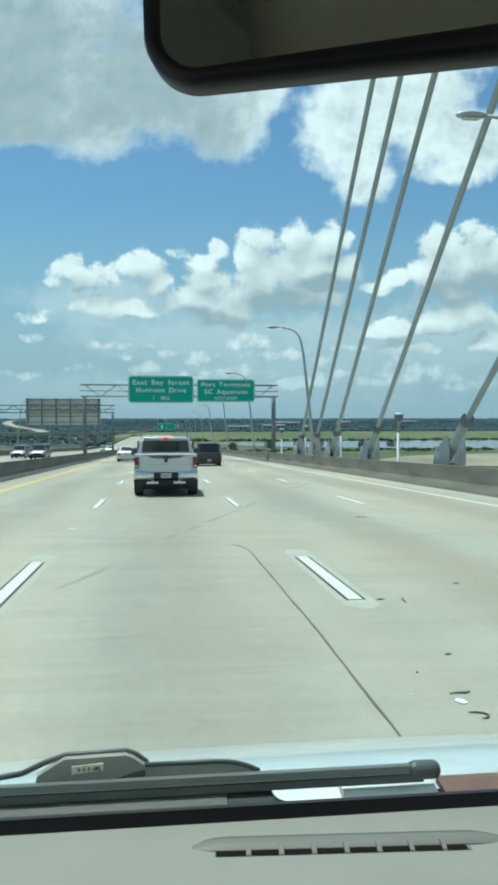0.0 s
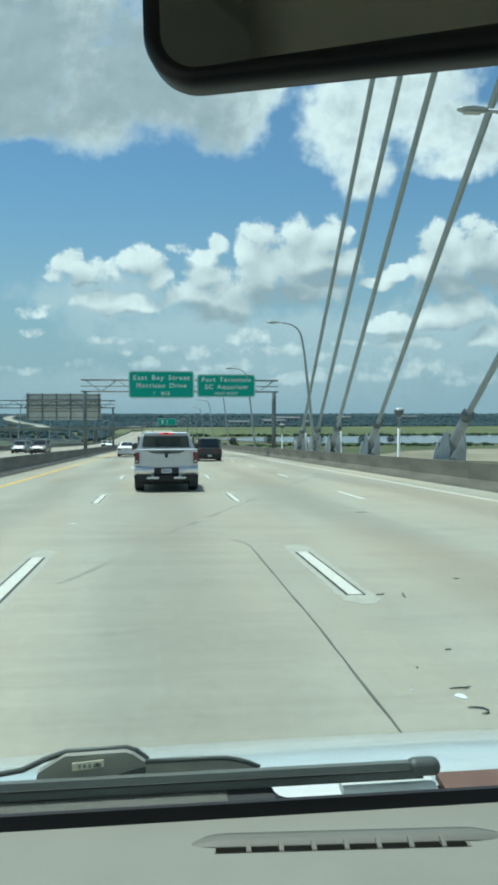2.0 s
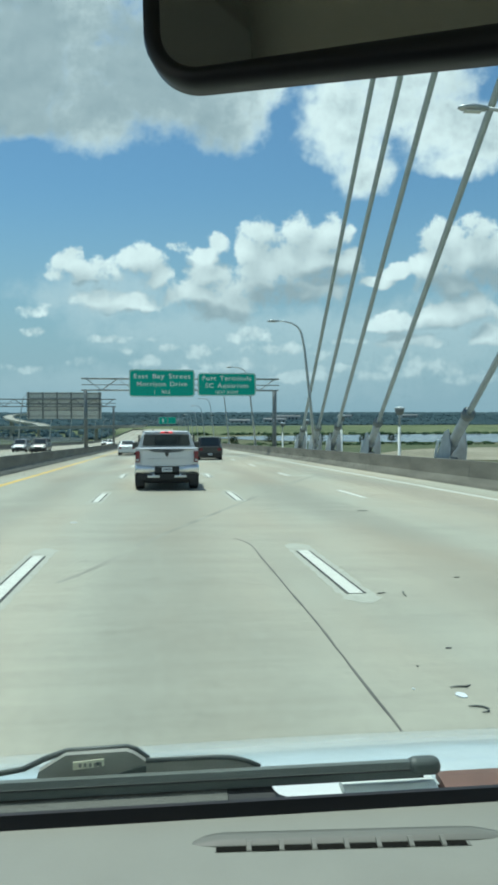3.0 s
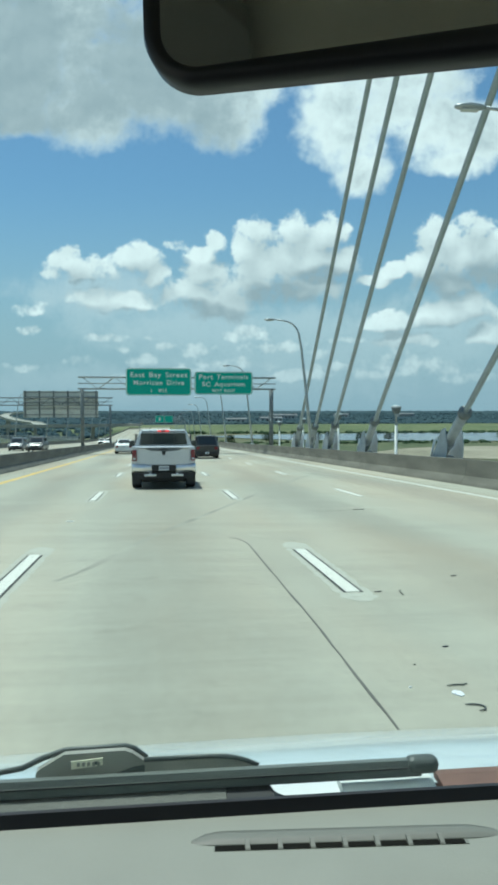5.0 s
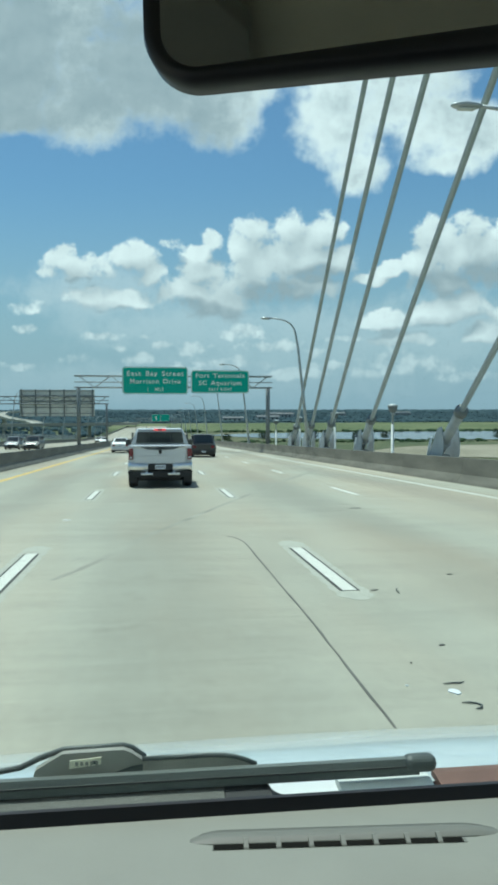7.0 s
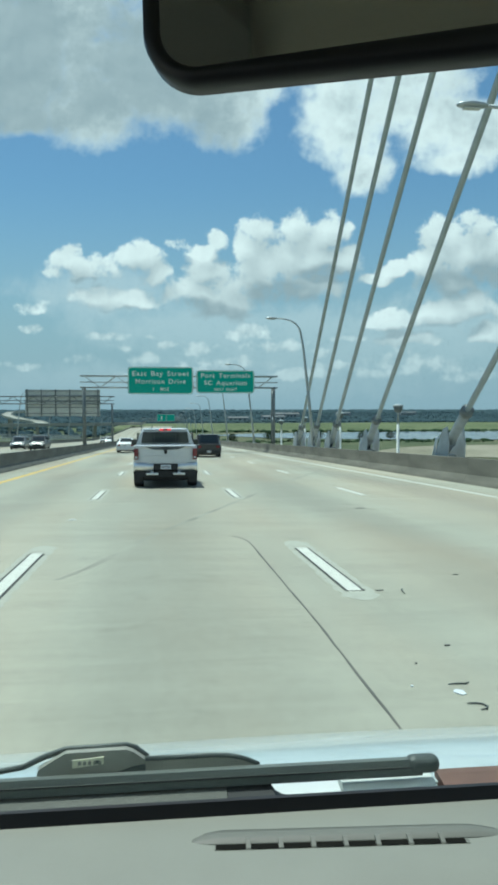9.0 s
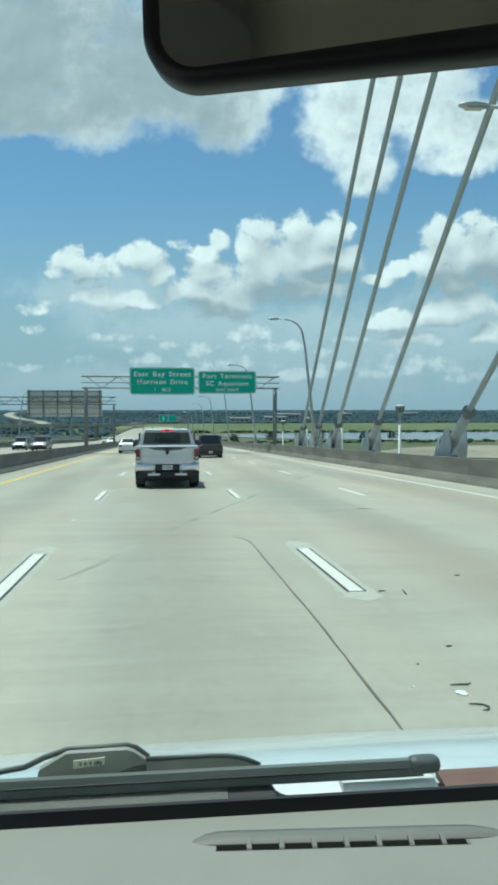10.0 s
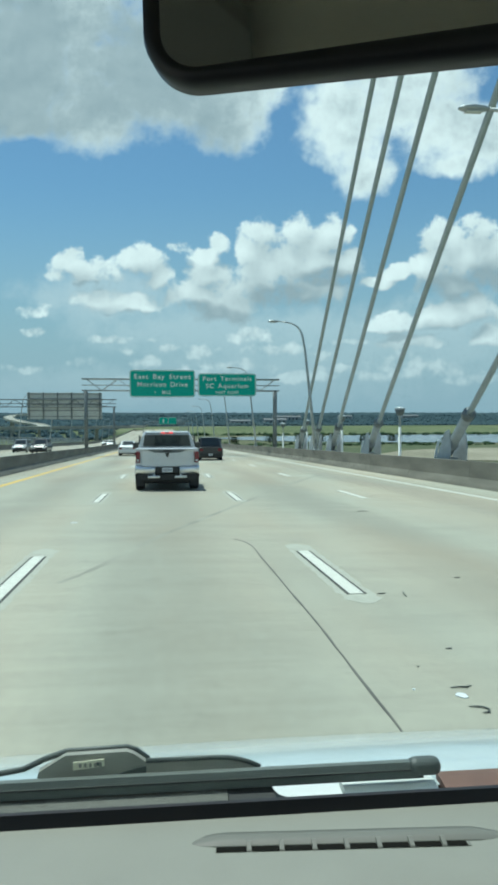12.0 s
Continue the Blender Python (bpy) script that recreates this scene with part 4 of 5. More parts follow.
        part("mirror_glass", a_box(s * 1.11 - 0.08, s * 1.11 + 0.08, 3.708, 3.718, 1.32, 1.48), M_CAR_GLASS, mr)
        part("wheel_arch", a_tube([(s * 0.985, 0.95 + 0.50 * math.cos(a), 0.42 + 0.50 * math.sin(a)) for a in np.linspace(0, math.pi, 12)], 0.035, 6), M_DARK, p)
        for y in (0.95, 4.75):
            wheel(p, s * 0.86, y, 0.41, 0.29, s)
        # flap hangs low to deepen the shade under the truck
        part("mud_flap", a_box(s * 0.86 - 0.14, s * 0.86 + 0.14, 0.40, 0.42, 0.14, 0.60), M_DARK, p)
        part("head_light", a_box(s * 0.78 - 0.13, s * 0.78 + 0.13, 5.52, 5.68, 0.88, 1.06, bevel=0.03), M_LAMP_CLEAR, p)
    part("bumper_step", a_prism([(-0.42, 0.745), (0.42, 0.745), (0.36, 0.56), (-0.36, 0.56)], "y", 0.05, 0.28), M_DARK, p)
    plate(p, 0, 0.038, 0.585, w=0.32, h=0.14)
    # valance and spare wheel are added dark mass for the underbody shadow
    part("valance_shade", a_prism([(-0.96, 0.52), (0.96, 0.52), (0.88, 0.33), (-0.88, 0.33)], "y", 0.10, 0.24), M_DARK, p)
    part("spare_wheel_shade", a_tube([(0, 0.62, 0.30), (0, 0.62, 0.33), (0, 0.62, 0.50), (0, 0.62, 0.53)], [0.33, 0.38, 0.38, 0.33], 20), M_TYRE, p)
    part("hitch", a_box(-0.06, 0.06, -0.02, 0.3, 0.44, 0.54, bevel=0.01), M_DARK, p)
    # underbody reaches low and dark to strengthen that same shadow
    part("underbody", a_box(-0.69, 0.69, 0.45, 5.3, 0.21, 0.60, bevel=0.04), M_DARK, p)
    part("axle", a_tube([(-0.8, 0.95, 0.38), (-0.2, 0.95, 0.36), (0, 0.95, 0.36), (0.2, 0.95, 0.36), (0.8, 0.95, 0.38)], [0.06, 0.06, 0.16, 0.06, 0.06], 10), M_DARK, p)
    bl = part("brake_light", a_box(-0.20, 0.20, 1.94, 2.02, 1.80, 1.865, bevel=0.015), M_RED_LIT, p, "lit red high brake light")
    part("lens_divider", a_box(-0.07, 0.07, 1.932, 1.945, 1.81, 1.855), M_RED_LENS, bl)
    part("grille", a_box(-0.55, 0.55, 5.60, 5.70, 0.75, 1.08, bevel=0.03), M_CHROME, p)
    return p


def car(name, label, m, paint, L, W, H, style, group="cars on the bridge"):
    """Saloon or sport-utility car; tail at y = 0."""
    c = thing(name, m, label, "car", group)
    hw, belt = W / 2, H * (0.56 if style == "suv" else 0.62)
    if style == "suv":
        top = [(0.0, belt - 0.02, hw * 0.86), (0.10, belt + 0.02, hw * 0.84), (0.42, H - 0.05, hw * 0.72), (0.9, H, hw * 0.75), (L * 0.52, H, hw * 0.76), (L * 0.63, H * 0.96, hw * 0.74), (L * 0.76, belt + 0.03, hw * 0.84), (L * 0.95, belt - 0.10, hw * 0.80), (L, belt - 0.3, hw * 0.72)]
    else:
        top = [(0.0, belt - 0.06, hw * 0.80), (0.10, belt + 0.02, hw * 0.82), (0.75, belt + 0.06, hw * 0.80), (1.45, H - 0.03, hw * 0.66), (2.0, H, hw * 0.67), (L * 0.58, H * 0.98, hw * 0.68), (L * 0.74, belt + 0.02, hw * 0.82), (L * 0.95, belt - 0.12, hw * 0.78), (L, belt - 0.28, hw * 0.70)]
    rings = []
    for y, z, w in top:
        b = min(belt - 0.06, z - 0.03)
        e = 0.90 if y in (0.0, L) else 1.0
        rings.append([(-hw * 0.86 * e, y, 0.26), (-hw * 0.98 * e, y, 0.40), (-hw * e, y, b * 0.75), (-hw * 0.97 * e, y, b), (-w, y, z - 0.01), (-w * 0.8, y, z + 0.02), (w * 0.8, y, z + 0.02), (w, y, z - 0.01), (hw * 0.97 * e, y, b), (hw * e, y, b * 0.75), (hw * 0.98 * e, y, 0.40), (hw * 0.86 * e, y, 0.26)])
    part("body", loft(bmesh.new(), rings), paint, c)
    def pane(nm, i, j, up):
        (y0, z0, w0), (y1, z1, w1) = top[i], top[j]
        bm = bmesh.new()
        q = []
        for t, ww in ((0.14, 0), (0.90, 0)):
            y, z, w = y0 + (y1 - y0) * t, z0 + (z1 - z0) * t + 0.032, (w0 + (w1 - w0) * t) * 0.84
            q.append(((-w, y, z), (w, y, z)))
        nrm = Vector((0, -(z1 - z0), y1 - y0)).normalized() * 0.012
        lo = [Vector(q[0][0]), Vector(q[0][1]), Vector(q[1][1]), Vector(q[1][0])]
        loft(bm, [[v - nrm for v in lo], [v + nrm for v in lo]])
        part(nm, bm, M_CAR_GLASS, c)
    if style == "suv":
        pane("rear_window", 1, 2, 0)
        pane("windscreen", 5, 6, 0)
        spans = ((0.55, L * 0.36), (L * 0.38, L * 0.60))
    else:
        pane("rear_window", 2, 3, 0)
        pane("windscreen", 5, 6, 0)
        spans = ((1.35, L * 0.42), (L * 0.44, L * 0.60))
    for s in (-1, 1):
        for y0, y1 in spans:
            part("side_window", a_prism([(y0, belt + 0.02), (y1 + 0.1, belt + 0.02), (y1, H - 0.12), (y0 + 0.12, H - 0.12)], "x", s * hw * 0.80, s * hw * 0.905), M_CAR_GLASS, c)
        part("tail_light", a_box(s * hw * 0.72 - 0.13, s * hw * 0.72 + 0.13, -0.025, 0.12, belt - 0.28, belt - 0.08, bevel=0.03), M_RED_LENS, c, "red tail light")
        part("head_light", a_box(s * hw * 0.62 - 0.17, s * hw * 0.62 + 0.17, L - 0.12, L + 0.015, belt - 0.44, belt - 0.30, bevel=0.03), M_LAMP_CLEAR, c, "clear head light")
        part("door_mirror", a_box(s * (hw + 0.07) - 0.09, s * (hw + 0.07) + 0.09, L * 0.66, L * 0.66 + 0.12, belt - 0.02, belt + 0.14, bevel=0.03), paint, c)
        for y in (L * 0.19, L * 0.80):
            wheel(c, s * (hw - 0.13), y, 0.34, 0.22, s)
    part("rear_bumper", a_box(-hw * 0.9, hw * 0.9, -0.06, 0.2, 0.30, 0.52, bevel=0.05), M_DARK if style == "suv" else paint, c)
    part("front_bumper", a_box(-hw * 0.85, hw * 0.85, L - 0.15, L + 0.05, 0.25, 0.46, bevel=0.05), M_DARK, c)
    part("grille", a_box(-hw * 0.45, hw * 0.45, L - 0.03, L + 0.02, belt - 0.46, belt - 0.32, bevel=0.01), M_DARK, c)
    part("underbody", a_box(-hw * 0.8, hw * 0.8, 0.3, L - 0.3, 0.16, 0.30), M_DARK, c)
    plate(c, 0, -0.035 if style != "suv" else -0.075, 0.62 if style != "suv" else 0.36)
    return c


def on_deck(x, y, turn=0):
    s = math.degrees(math.atan((deck_z(y + 4) - deck_z(y)) / 4))
    if turn:
        return pose(x, y, deck_z(y) + 0.002, -s, 0, 180)
    return pose(x, y, deck_z(y) + 0.002, s, 0, 0)


pickup(on_deck(0.16, 24.0))
car("sport_utility_car", "dark sport-utility car in the next lane", on_deck(3.62, 57.5), M_BLACK_CAR, 4.7, 1.9, 1.75, "suv")
car("saloon_car", "white saloon car driving in the inner lane", on_deck(-3.45, 77.0), M_WHITE_CAR, 4.7, 1.83, 1.46, "sedan")
car("saloon_car", "white car far ahead in the inner lane", on_deck(-3.6, 150.0), M_WHITE_CAR, 4.7, 1.83, 1.46, "sedan")
car("sport_utility_car", "grey car far ahead in the lane", on_deck(0.1, 185.0), M_GREY_CAR, 4.7, 1.9, 1.7, "suv")
car("saloon_car", "white saloon car far ahead in the middle lane", on_deck(-0.2, 260.0), M_WHITE_CAR, 4.7, 1.83, 1.46, "sedan")
car("sport_utility_car", "white sport-utility car far ahead in the outer lane", on_deck(3.9, 330.0), M_WHITE_CAR, 4.7, 1.9, 1.7, "suv")
car("sport_utility_car", "white sport-utility car far ahead", on_deck(-3.8, 230.0), M_WHITE_CAR, 4.7, 1.9, 1.7, "suv")
car("sport_utility_car", "black sport-utility car coming the other way", on_deck(-14.6, 98.0, 1), M_BLACK_CAR, 4.9, 1.95, 1.78, "suv", "oncoming cars")
car("sport_utility_car", "grey sport-utility car coming the other way", on_deck(-18.0, 104.0, 1), M_GREY_CAR, 4.7, 1.9, 1.7, "suv", "oncoming cars")
car("saloon_car", "white car coming the other way, far off", on_deck(-11.2, 175.0, 1), M_WHITE_CAR, 4.7, 1.83, 1.46, "sedan", "oncoming cars")
car("saloon_car", "grey saloon car coming the other way, far off", on_deck(-14.6, 205.0, 1), M_GREY_CAR, 4.7, 1.83, 1.46, "sedan", "oncoming cars")


# railing of the path beyond the oncoming lanes
railing = thing("railing", pose(-24.95, 0, 0), "grey steel picket railing on the far parapet", "railing", kind="structure")
for dz in (1.0, 1.5, 2.05):
    part("rail", along([(-0.03, dz - 0.03), (0.03, dz - 0.03), (0.03, dz + 0.03), (-0.03, dz + 0.03)], [-30] + [k for k in YS if -30 < k <= 250]), M_GALV, railing)
first = part("post", a_box(-0.04, 0.04, -0.04, 0.04, 0.835, 2.12), M_GALV, railing)
first.matrix_basis = pose(0, -30, deck_z(-30))
for k in range(1, 90):
    y = -30 + 3.05 * k
    share(first, "post", railing, pose(0, y, deck_z(y)))
bm = bmesh.new()
for k in range(900):
    y = 20 + 0.25 * k
    box(bm, -0.01, 0.01, y - 0.01, y + 0.01, deck_z(y) + 1.0, deck_z(y) + 2.04)
tagged(part("pickets", bm, M_GALV, railing), kind="stuff")


# ---- the van that carries the camera ----
# x to the right, y ahead, z up from the driver's eye
van = thing("van", pose(0, 0, EYE, SLOPE, 0, 0), "white van with a grey dashboard, wiper parked on the cowl", "van")


def dashboard():
    prof = [(0.872, -0.433), (0.83, -0.433), (0.775, -0.433), (0.735, -0.4335), (0.705, -0.437), (0.675, -0.450), (0.645, -0.48), (0.62, -0.54), (0.61, -0.72)]
    bm = bmesh.new()
    grid = [[bm.verts.new((x, y, z)) for x in np.linspace(-0.60, 1.18, 12)] for y, z in prof]
    for a, b in zip(grid, grid[1:]):
        for k in range(11):
            bm.faces.new((a[k], a[k + 1], b[k + 1], b[k]))
    dash = part("dashboard", bm, M_DASH, van, "light grey grained plastic dashboard", smooth=True)
    # defroster vent: eight slots between ribs under a low hood, set slightly askew
    X0, X1 = 0.0536, 0.3300
    turn = Matrix.Translation((X0, 0.7905, -0.433)) @ Matrix.Rotation(math.atan(-0.069), 4, "Z")
    vent = part("defroster_vent", a_prism([(-0.001, 0.0052), (X1 - X0 - 0.006, 0.0052), (X1 - X0 - 0.006, 0.0152), (-0.001, 0.0152)], "z", -0.004, 0.0006), M_DASH_SHADED, dash, "grey defroster vent with dark slots")
    vent.matrix_basis = turn
    # the hood over the slots runs out into the dashboard at both ends
    lip = [(0.0150, 0.0003), (0.0175, 0.0016), (0.0215, 0.0038), (0.0245, 0.0046), (0.034, 0.0040), (0.048, 0.0003)]
    stations = [(-0.030, 0.03), (-0.022, 0.22), (-0.012, 0.62), (0.000, 0.92), (0.012, 1.0), (X1 - X0 - 0.012, 1.0), (X1 - X0 + 0.006, 0.94), (X1 - X0 + 0.020, 0.62), (X1 - X0 + 0.034, 0.18), (X1 - X0 + 0.040, 0.03)]
    # the darker plastic gives this band the recess shadow as colour
    part("vent_hood", loft(bmesh.new(), [[(x, 0.024 + (y - 0.024) * (0.4 + 0.6 * k), -0.0006 + z * k) for y, z in lip] for x, k in stations]), M_DASH_SHADED, vent, smooth=True)
    w = (X1 - X0) / 8
    for k in range(8):
        a, b = k * w + (0.0 if k == 0 else 0.0028), (k + 1) * w - (0.010 if k == 7 else 0.0028)
        # solid near-black strip; the shade inside the slot is its colour
        part("vent_slot", a_box(a, b, 0.0054, 0.0148, -0.002, 0.0011), M_VENT_DARK, vent)
        if k:
            part("vent_rib", a_prism([(0.0050, 0.0004), (0.0065, 0.0018), (0.018, 0.0052), (0.021, 0.0046), (0.021, 0.0004)], "x", k * w - 0.0024, k * w + 0.0024), M_DASH_SHADED, vent)
    return dash


dashboard()
part("windscreen_seal", a_prism([(0.868, -0.455), (0.868, -0.4325), (0.873, -0.4185), (0.880, -0.4185), (0.890, -0.44), (0.890, -0.455)], "x", -0.64, 1.22), M_FRIT, van, "black seal at the foot of the windscreen")

# cowl and hood
part("cowl", a_prism([(0.893, -0.452), (0.893, -0.4305), (0.935, -0.4265), (0.945, -0.436), (0.945, -0.452)], "x", -0.64, 0.076), M_COWL, van, "grey plastic cowl below the windscreen")
part("cowl_plug", a_prism([(0.893, -0.452), (0.893, -0.432), (0.935, -0.428), (0.946, -0.438), (0.946, -0.452)], "x", 0.077, 0.132), M_DARK, van, "dark rubber cowl plug")
part("cowl_lip", loft(bmesh.new(), [[(x, 0.893, -0.452), (x, 0.893, -0.432 - d), (x, 0.930, -0.428 - d), (x, 0.946, -0.452)] for x, d in ((0.1325, 0.001), (0.136, 0.0065), (0.141, 0.0105), (0.148, 0.0135), (0.156, 0.0150), (0.165, 0.0158))]), M_DARK, van, "dark curved lip of the cowl", smooth=True)
# added white plate: the hood's specular glint in the gap, done as paint
part("hood_glint_plate", a_prism([(0.912, -0.4570), (0.912, -0.4475), (0.972, -0.4375), (0.980, -0.4380), (0.980, -0.4570)], "x", 0.134, 0.221), M_WHITE_CAR, van, "made-up white plate for the bright glint at the hood's edge")
part("cowl_end", a_prism([(0.893, -0.456), (0.893, -0.441), (0.935, -0.434), (0.955, -0.434), (0.96, -0.456)], "x", 0.222, 0.340), M_COWL_END, van, "pale grey end of the cowl")
part("cowl_panel", a_prism([(0.893, -0.456), (0.893, -0.448), (0.95, -0.4365), (0.963, -0.436), (0.963, -0.456)], "x", 0.352, 0.75), M_RUST, van, "red-brown bare panel beside the hood")
bm = bmesh.new()
rows = []
for y, z in ((0.948, -0.4460), (1.0, -0.4425), (1.06, -0.4485), (1.14, -0.4645), (1.24, -0.4935), (1.34, -0.5305), (1.42, -0.575), (1.50, -0.66), (1.54, -0.80)):
    rows.append([bm.verts.new((x, y - 0.05 * ((x - 0.3) / 0.9) ** 2 * (y > 1.1), z - 0.004 * ((x - 0.3) / 0.9) ** 2)) for x in np.linspace(-0.62, 1.22, 17)])
for a, b in zip(rows, rows[1:]):
    for k in range(16):
        bm.faces.new((a[k], a[k + 1], b[k + 1], b[k]))
part("hood", bm, M_HOOD_SKY_TINT, van, "white painted hood, sky mirrored by its coat and blue-tinted colour", smooth=True)


def wiper():
    w = part("wiper_blade", a_prism([(0.922, -0.4245), (0.928, -0.4265), (0.938, -0.4265), (0.942, -0.416), (0.938, -0.4145), (0.924, -0.4145)], "x", -0.62, 0.322), M_WIPER, van, "black wiper blade")
    part("blade_spine", a_prism([(0.924, -0.4142), (0.938, -0.4142), (0.936, -0.4060), (0.927, -0.4060)], "x", -0.62, 0.312), M_WIPER_MID, w)
    part("spine_groove", a_box(-0.62, 0.31, 0.9225, 0.9255, -0.4155, -0.4135), M_DARK, w)
    part("end_cap", a_box(0.304, 0.346, 0.920, 0.943, -0.4240, -0.4025, bevel=0.0095, seg=4), M_WIPER, w)
    # pivot cover with a paper label
    cover = part("wiper_cover", a_prism([(-0.153, -0.4135), (-0.150, -0.402), (-0.118, -0.3835), (-0.045, -0.3820), (-0.036, -0.3855), (-0.0215, -0.396), (-0.0215, -0.409), (-0.045, -0.4105)], "y", 0.944, 0.955), M_WIPER_FADED, van, "faded wiper pivot cover with a paper label")
    part("cover_edge", a_tube([(-0.153, 0.944, -0.4140), (-0.10, 0.944, -0.4130), (-0.06, 0.944, -0.4110), (-0.022, 0.944, -0.409)], 0.0022, 8), M_WIPER, cover)
    # thin black sheet: shade on the cover's lower corner, put on as colour
    part("cover_shade", a_prism([(-0.062, -0.4105), (-0.0212, -0.4095), (-0.0212, -0.4005), (-0.035, -0.4025)], "y", 0.9425, 0.9438), M_WIPER, cover)
    lab = part("paper_label", a_prism([(-0.109, -0.4005), (-0.0715, -0.397), (-0.0715, -0.3885), (-0.109, -0.391)], "y", 0.9405, 0.9425), M_LABEL, cover, "cream label with a row of marks")
    for k in range(5):
        x = -0.102 + 0.006 * k
        part("label_mark", a_box(x, x + 0.0035, 0.9393, 0.9403, -0.397, -0.3925), M_WIPER_FADED, lab)
    part("label_mark", a_box(-0.0815, -0.076, 0.9393, 0.9403, -0.396, -0.392), M_WIPER, lab)
    part("cover_rim", a_tube([(-0.33, 0.958, -0.418), (-0.22, 0.958, -0.410), (-0.17, 0.958, -0.403), (-0.145, 0.958, -0.392), (-0.118, 0.958, -0.3835), (-0.08, 0.958, -0.3830), (-0.045, 0.958, -0.3820), (-0.034, 0.958, -0.386), (-0.020, 0.958, -0.397), (-0.020, 0.958, -0.406)], 0.0038, 8), M_WIPER, cover, smooth=True)
    arm = part("wiper_arm", a_prism([(-0.022, -0.396), (0.060, -0.3960), (0.080, -0.3972), (0.094, -0.4000), (0.106, -0.4040), (0.115, -0.4085), (0.118, -0.413), (-0.022, -0.413)], "y", 0.945, 0.956), M_WIPER_FADED, van, "faded black wiper arm")
    part("arm_spring", a_tube([(-0.022, 0.946, -0.3955), (0.060, 0.946, -0.3952), (0.080, 0.946, -0.3965), (0.094, 0.946, -0.3993), (0.106, 0.946, -0.4033), (0.119, 0.946, -0.4095)], 0.0030, 8), M_WIPER, arm, smooth=True)
    return w


wiper()

# inside mirror: a rounded black case with a real mirror
mirror = new("rear_view_mirror")
mirror.parent = van
mirror.matrix_basis = pose(0.1145, 0.383, 0.2235, 0, -1.5, -15.5)


def mirror_parts():
    w, h = 0.252, 0.076
    bm = bmesh.new()
    rings = []
    for y, k, r in ((-0.010, 0.004, 0.028), (-0.014, 0.002, 0.029), (-0.008, 0.0, 0.030), (0.004, 0.0, 0.030), (0.018, 0.010, 0.026), (0.026, 0.026, 0.018)):
        rings.append([(x, y, z) for x, z in rounded(w - 2 * k, h - 2 * k, r, 14)])
    def rim(y, wi, hi, r):
        return [(x, y, z + (0.009 * (x / w + 0.5) - 0.004 if z < 0 else 0.0)) for x, z in rounded(wi, hi, r, 14)]
    loft(bm, [rim(-0.0105, w - 0.021, h - 0.024, 0.020), rim(-0.014, w - 0.016, h - 0.018, 0.023)] + rings[1:], close=False)
    bm.faces.new([bm.verts.new((x, 0.0262, z)) for x, z in rounded(w - 0.052, h - 0.052, 0.010, 14)])
    case = part("mirror_case", bm, M_MIRROR_CASE, mirror, "glossy black mirror case", smooth=True)
    glassy = bpy.data.materials.new("mirror_silver")
    glassy.use_nodes = True
    b = glassy.node_tree.nodes["Principled BSDF"]
    b.inputs["Metallic"].default_value, b.inputs["Roughness"].default_value = 1.0, 0.06
    b.inputs["Base Color"].default_value = (0.62, 0.65, 0.62, 1)
    part("mirror_glass", a_prism(rounded(w - 0.018, h - 0.014, 0.023, 8), "y", -0.0112, -0.0102), glassy, mirror, "mirror glass showing the dim cabin")
    part("mirror_stalk", a_tube([(0.0, 0.02, 0.0), (0.01, 0.05, 0.03), (0.02, 0.085, 0.075)], 0.012, 10), M_MIRROR_CASE, mirror)


mirror_parts()

# cabin shell
part("roof", a_box(-0.60, 1.20, -2.6, 0.40, 0.36, 0.42, bevel=0.02), M_WHITE_CAR, van, "white roof panel")
part("headliner", a_box(-0.58, 1.18, -2.55, 0.38, 0.335, 0.355), M_HEADLINER, van, "beige fabric headliner")
part("windscreen_header", a_box(-0.58, 1.18, 0.38, 0.43, 0.325, 0.40, bevel=0.015), M_HEADLINER, van)
# out of direct view; added so the mirror's left part reflects darker
part("added_visor", a_prism([(-0.5, 0.05), (-0.09, 0.08), (-0.035, 0.21), (-0.055, 0.36), (-0.5, 0.36)], "z", 0.312, 0.328), M_ADDED_VISOR, van, "unseen dark visor piece added to darken part of the mirror")
# unlit lamp, likewise added only to give the reflection some shape
part("added_dome_lamp", a_box(0.20, 0.42, -0.25, -0.12, 0.322, 0.334, bevel=0.005), M_LAMP_CLEAR, van)
part("rear_door", a_box(-0.58, 1.18, -2.6, -2.54, -1.15, -0.25), M_HEADLINER, van)
part("rear_window_rail", a_box(-0.58, 1.18, -2.6, -2.54, 0.22, 0.335), M_HEADLINER, van)
part("cabin_floor", a_box(-0.60, 1.20, -2.6, 1.3, -1.20, -1.14), M_DARK, van)
for x0, x1 in ((-0.66, -0.60), (1.20, 1.26)):
    part("side_panel", a_box(x0, x1, -2.6, 1.45, -1.25, -0.28, bevel=0.015), M_WHITE_CAR, van, "white lower body side")
    for y0, y1 in ((-0.55, -0.45), (-2.6, -1.2)):
        part("roof_pillar", a_box(x0, x1, y0, y1, -0.275, 0.358, bevel=0.01), M_HEADLINER, van)
    part("windscreen_pillar", a_prism([(0.80, -0.275), (0.89, -0.275), (0.46, 0.36), (0.36, 0.36)], "x", x0, x1), M_HEADLINER, van)
part("front_panel", a_box(-0.58, 1.18, 1.46, 1.54, -1.25, -0.80, bevel=0.03), M_WHITE_CAR, van)
for sx in (-0.02, 0.78):
    seat = part("seat", a_box(sx - 0.24, sx + 0.24, -0.62, -0.12, -0.80, -0.64, bevel=0.05), M_GREY_CAR, van, "dark cloth seat")
    part("seat_back", a_box(sx - 0.24, sx + 0.24, -0.74, -0.62, -0.66, -0.10, bevel=0.05), M_GREY_CAR, seat)
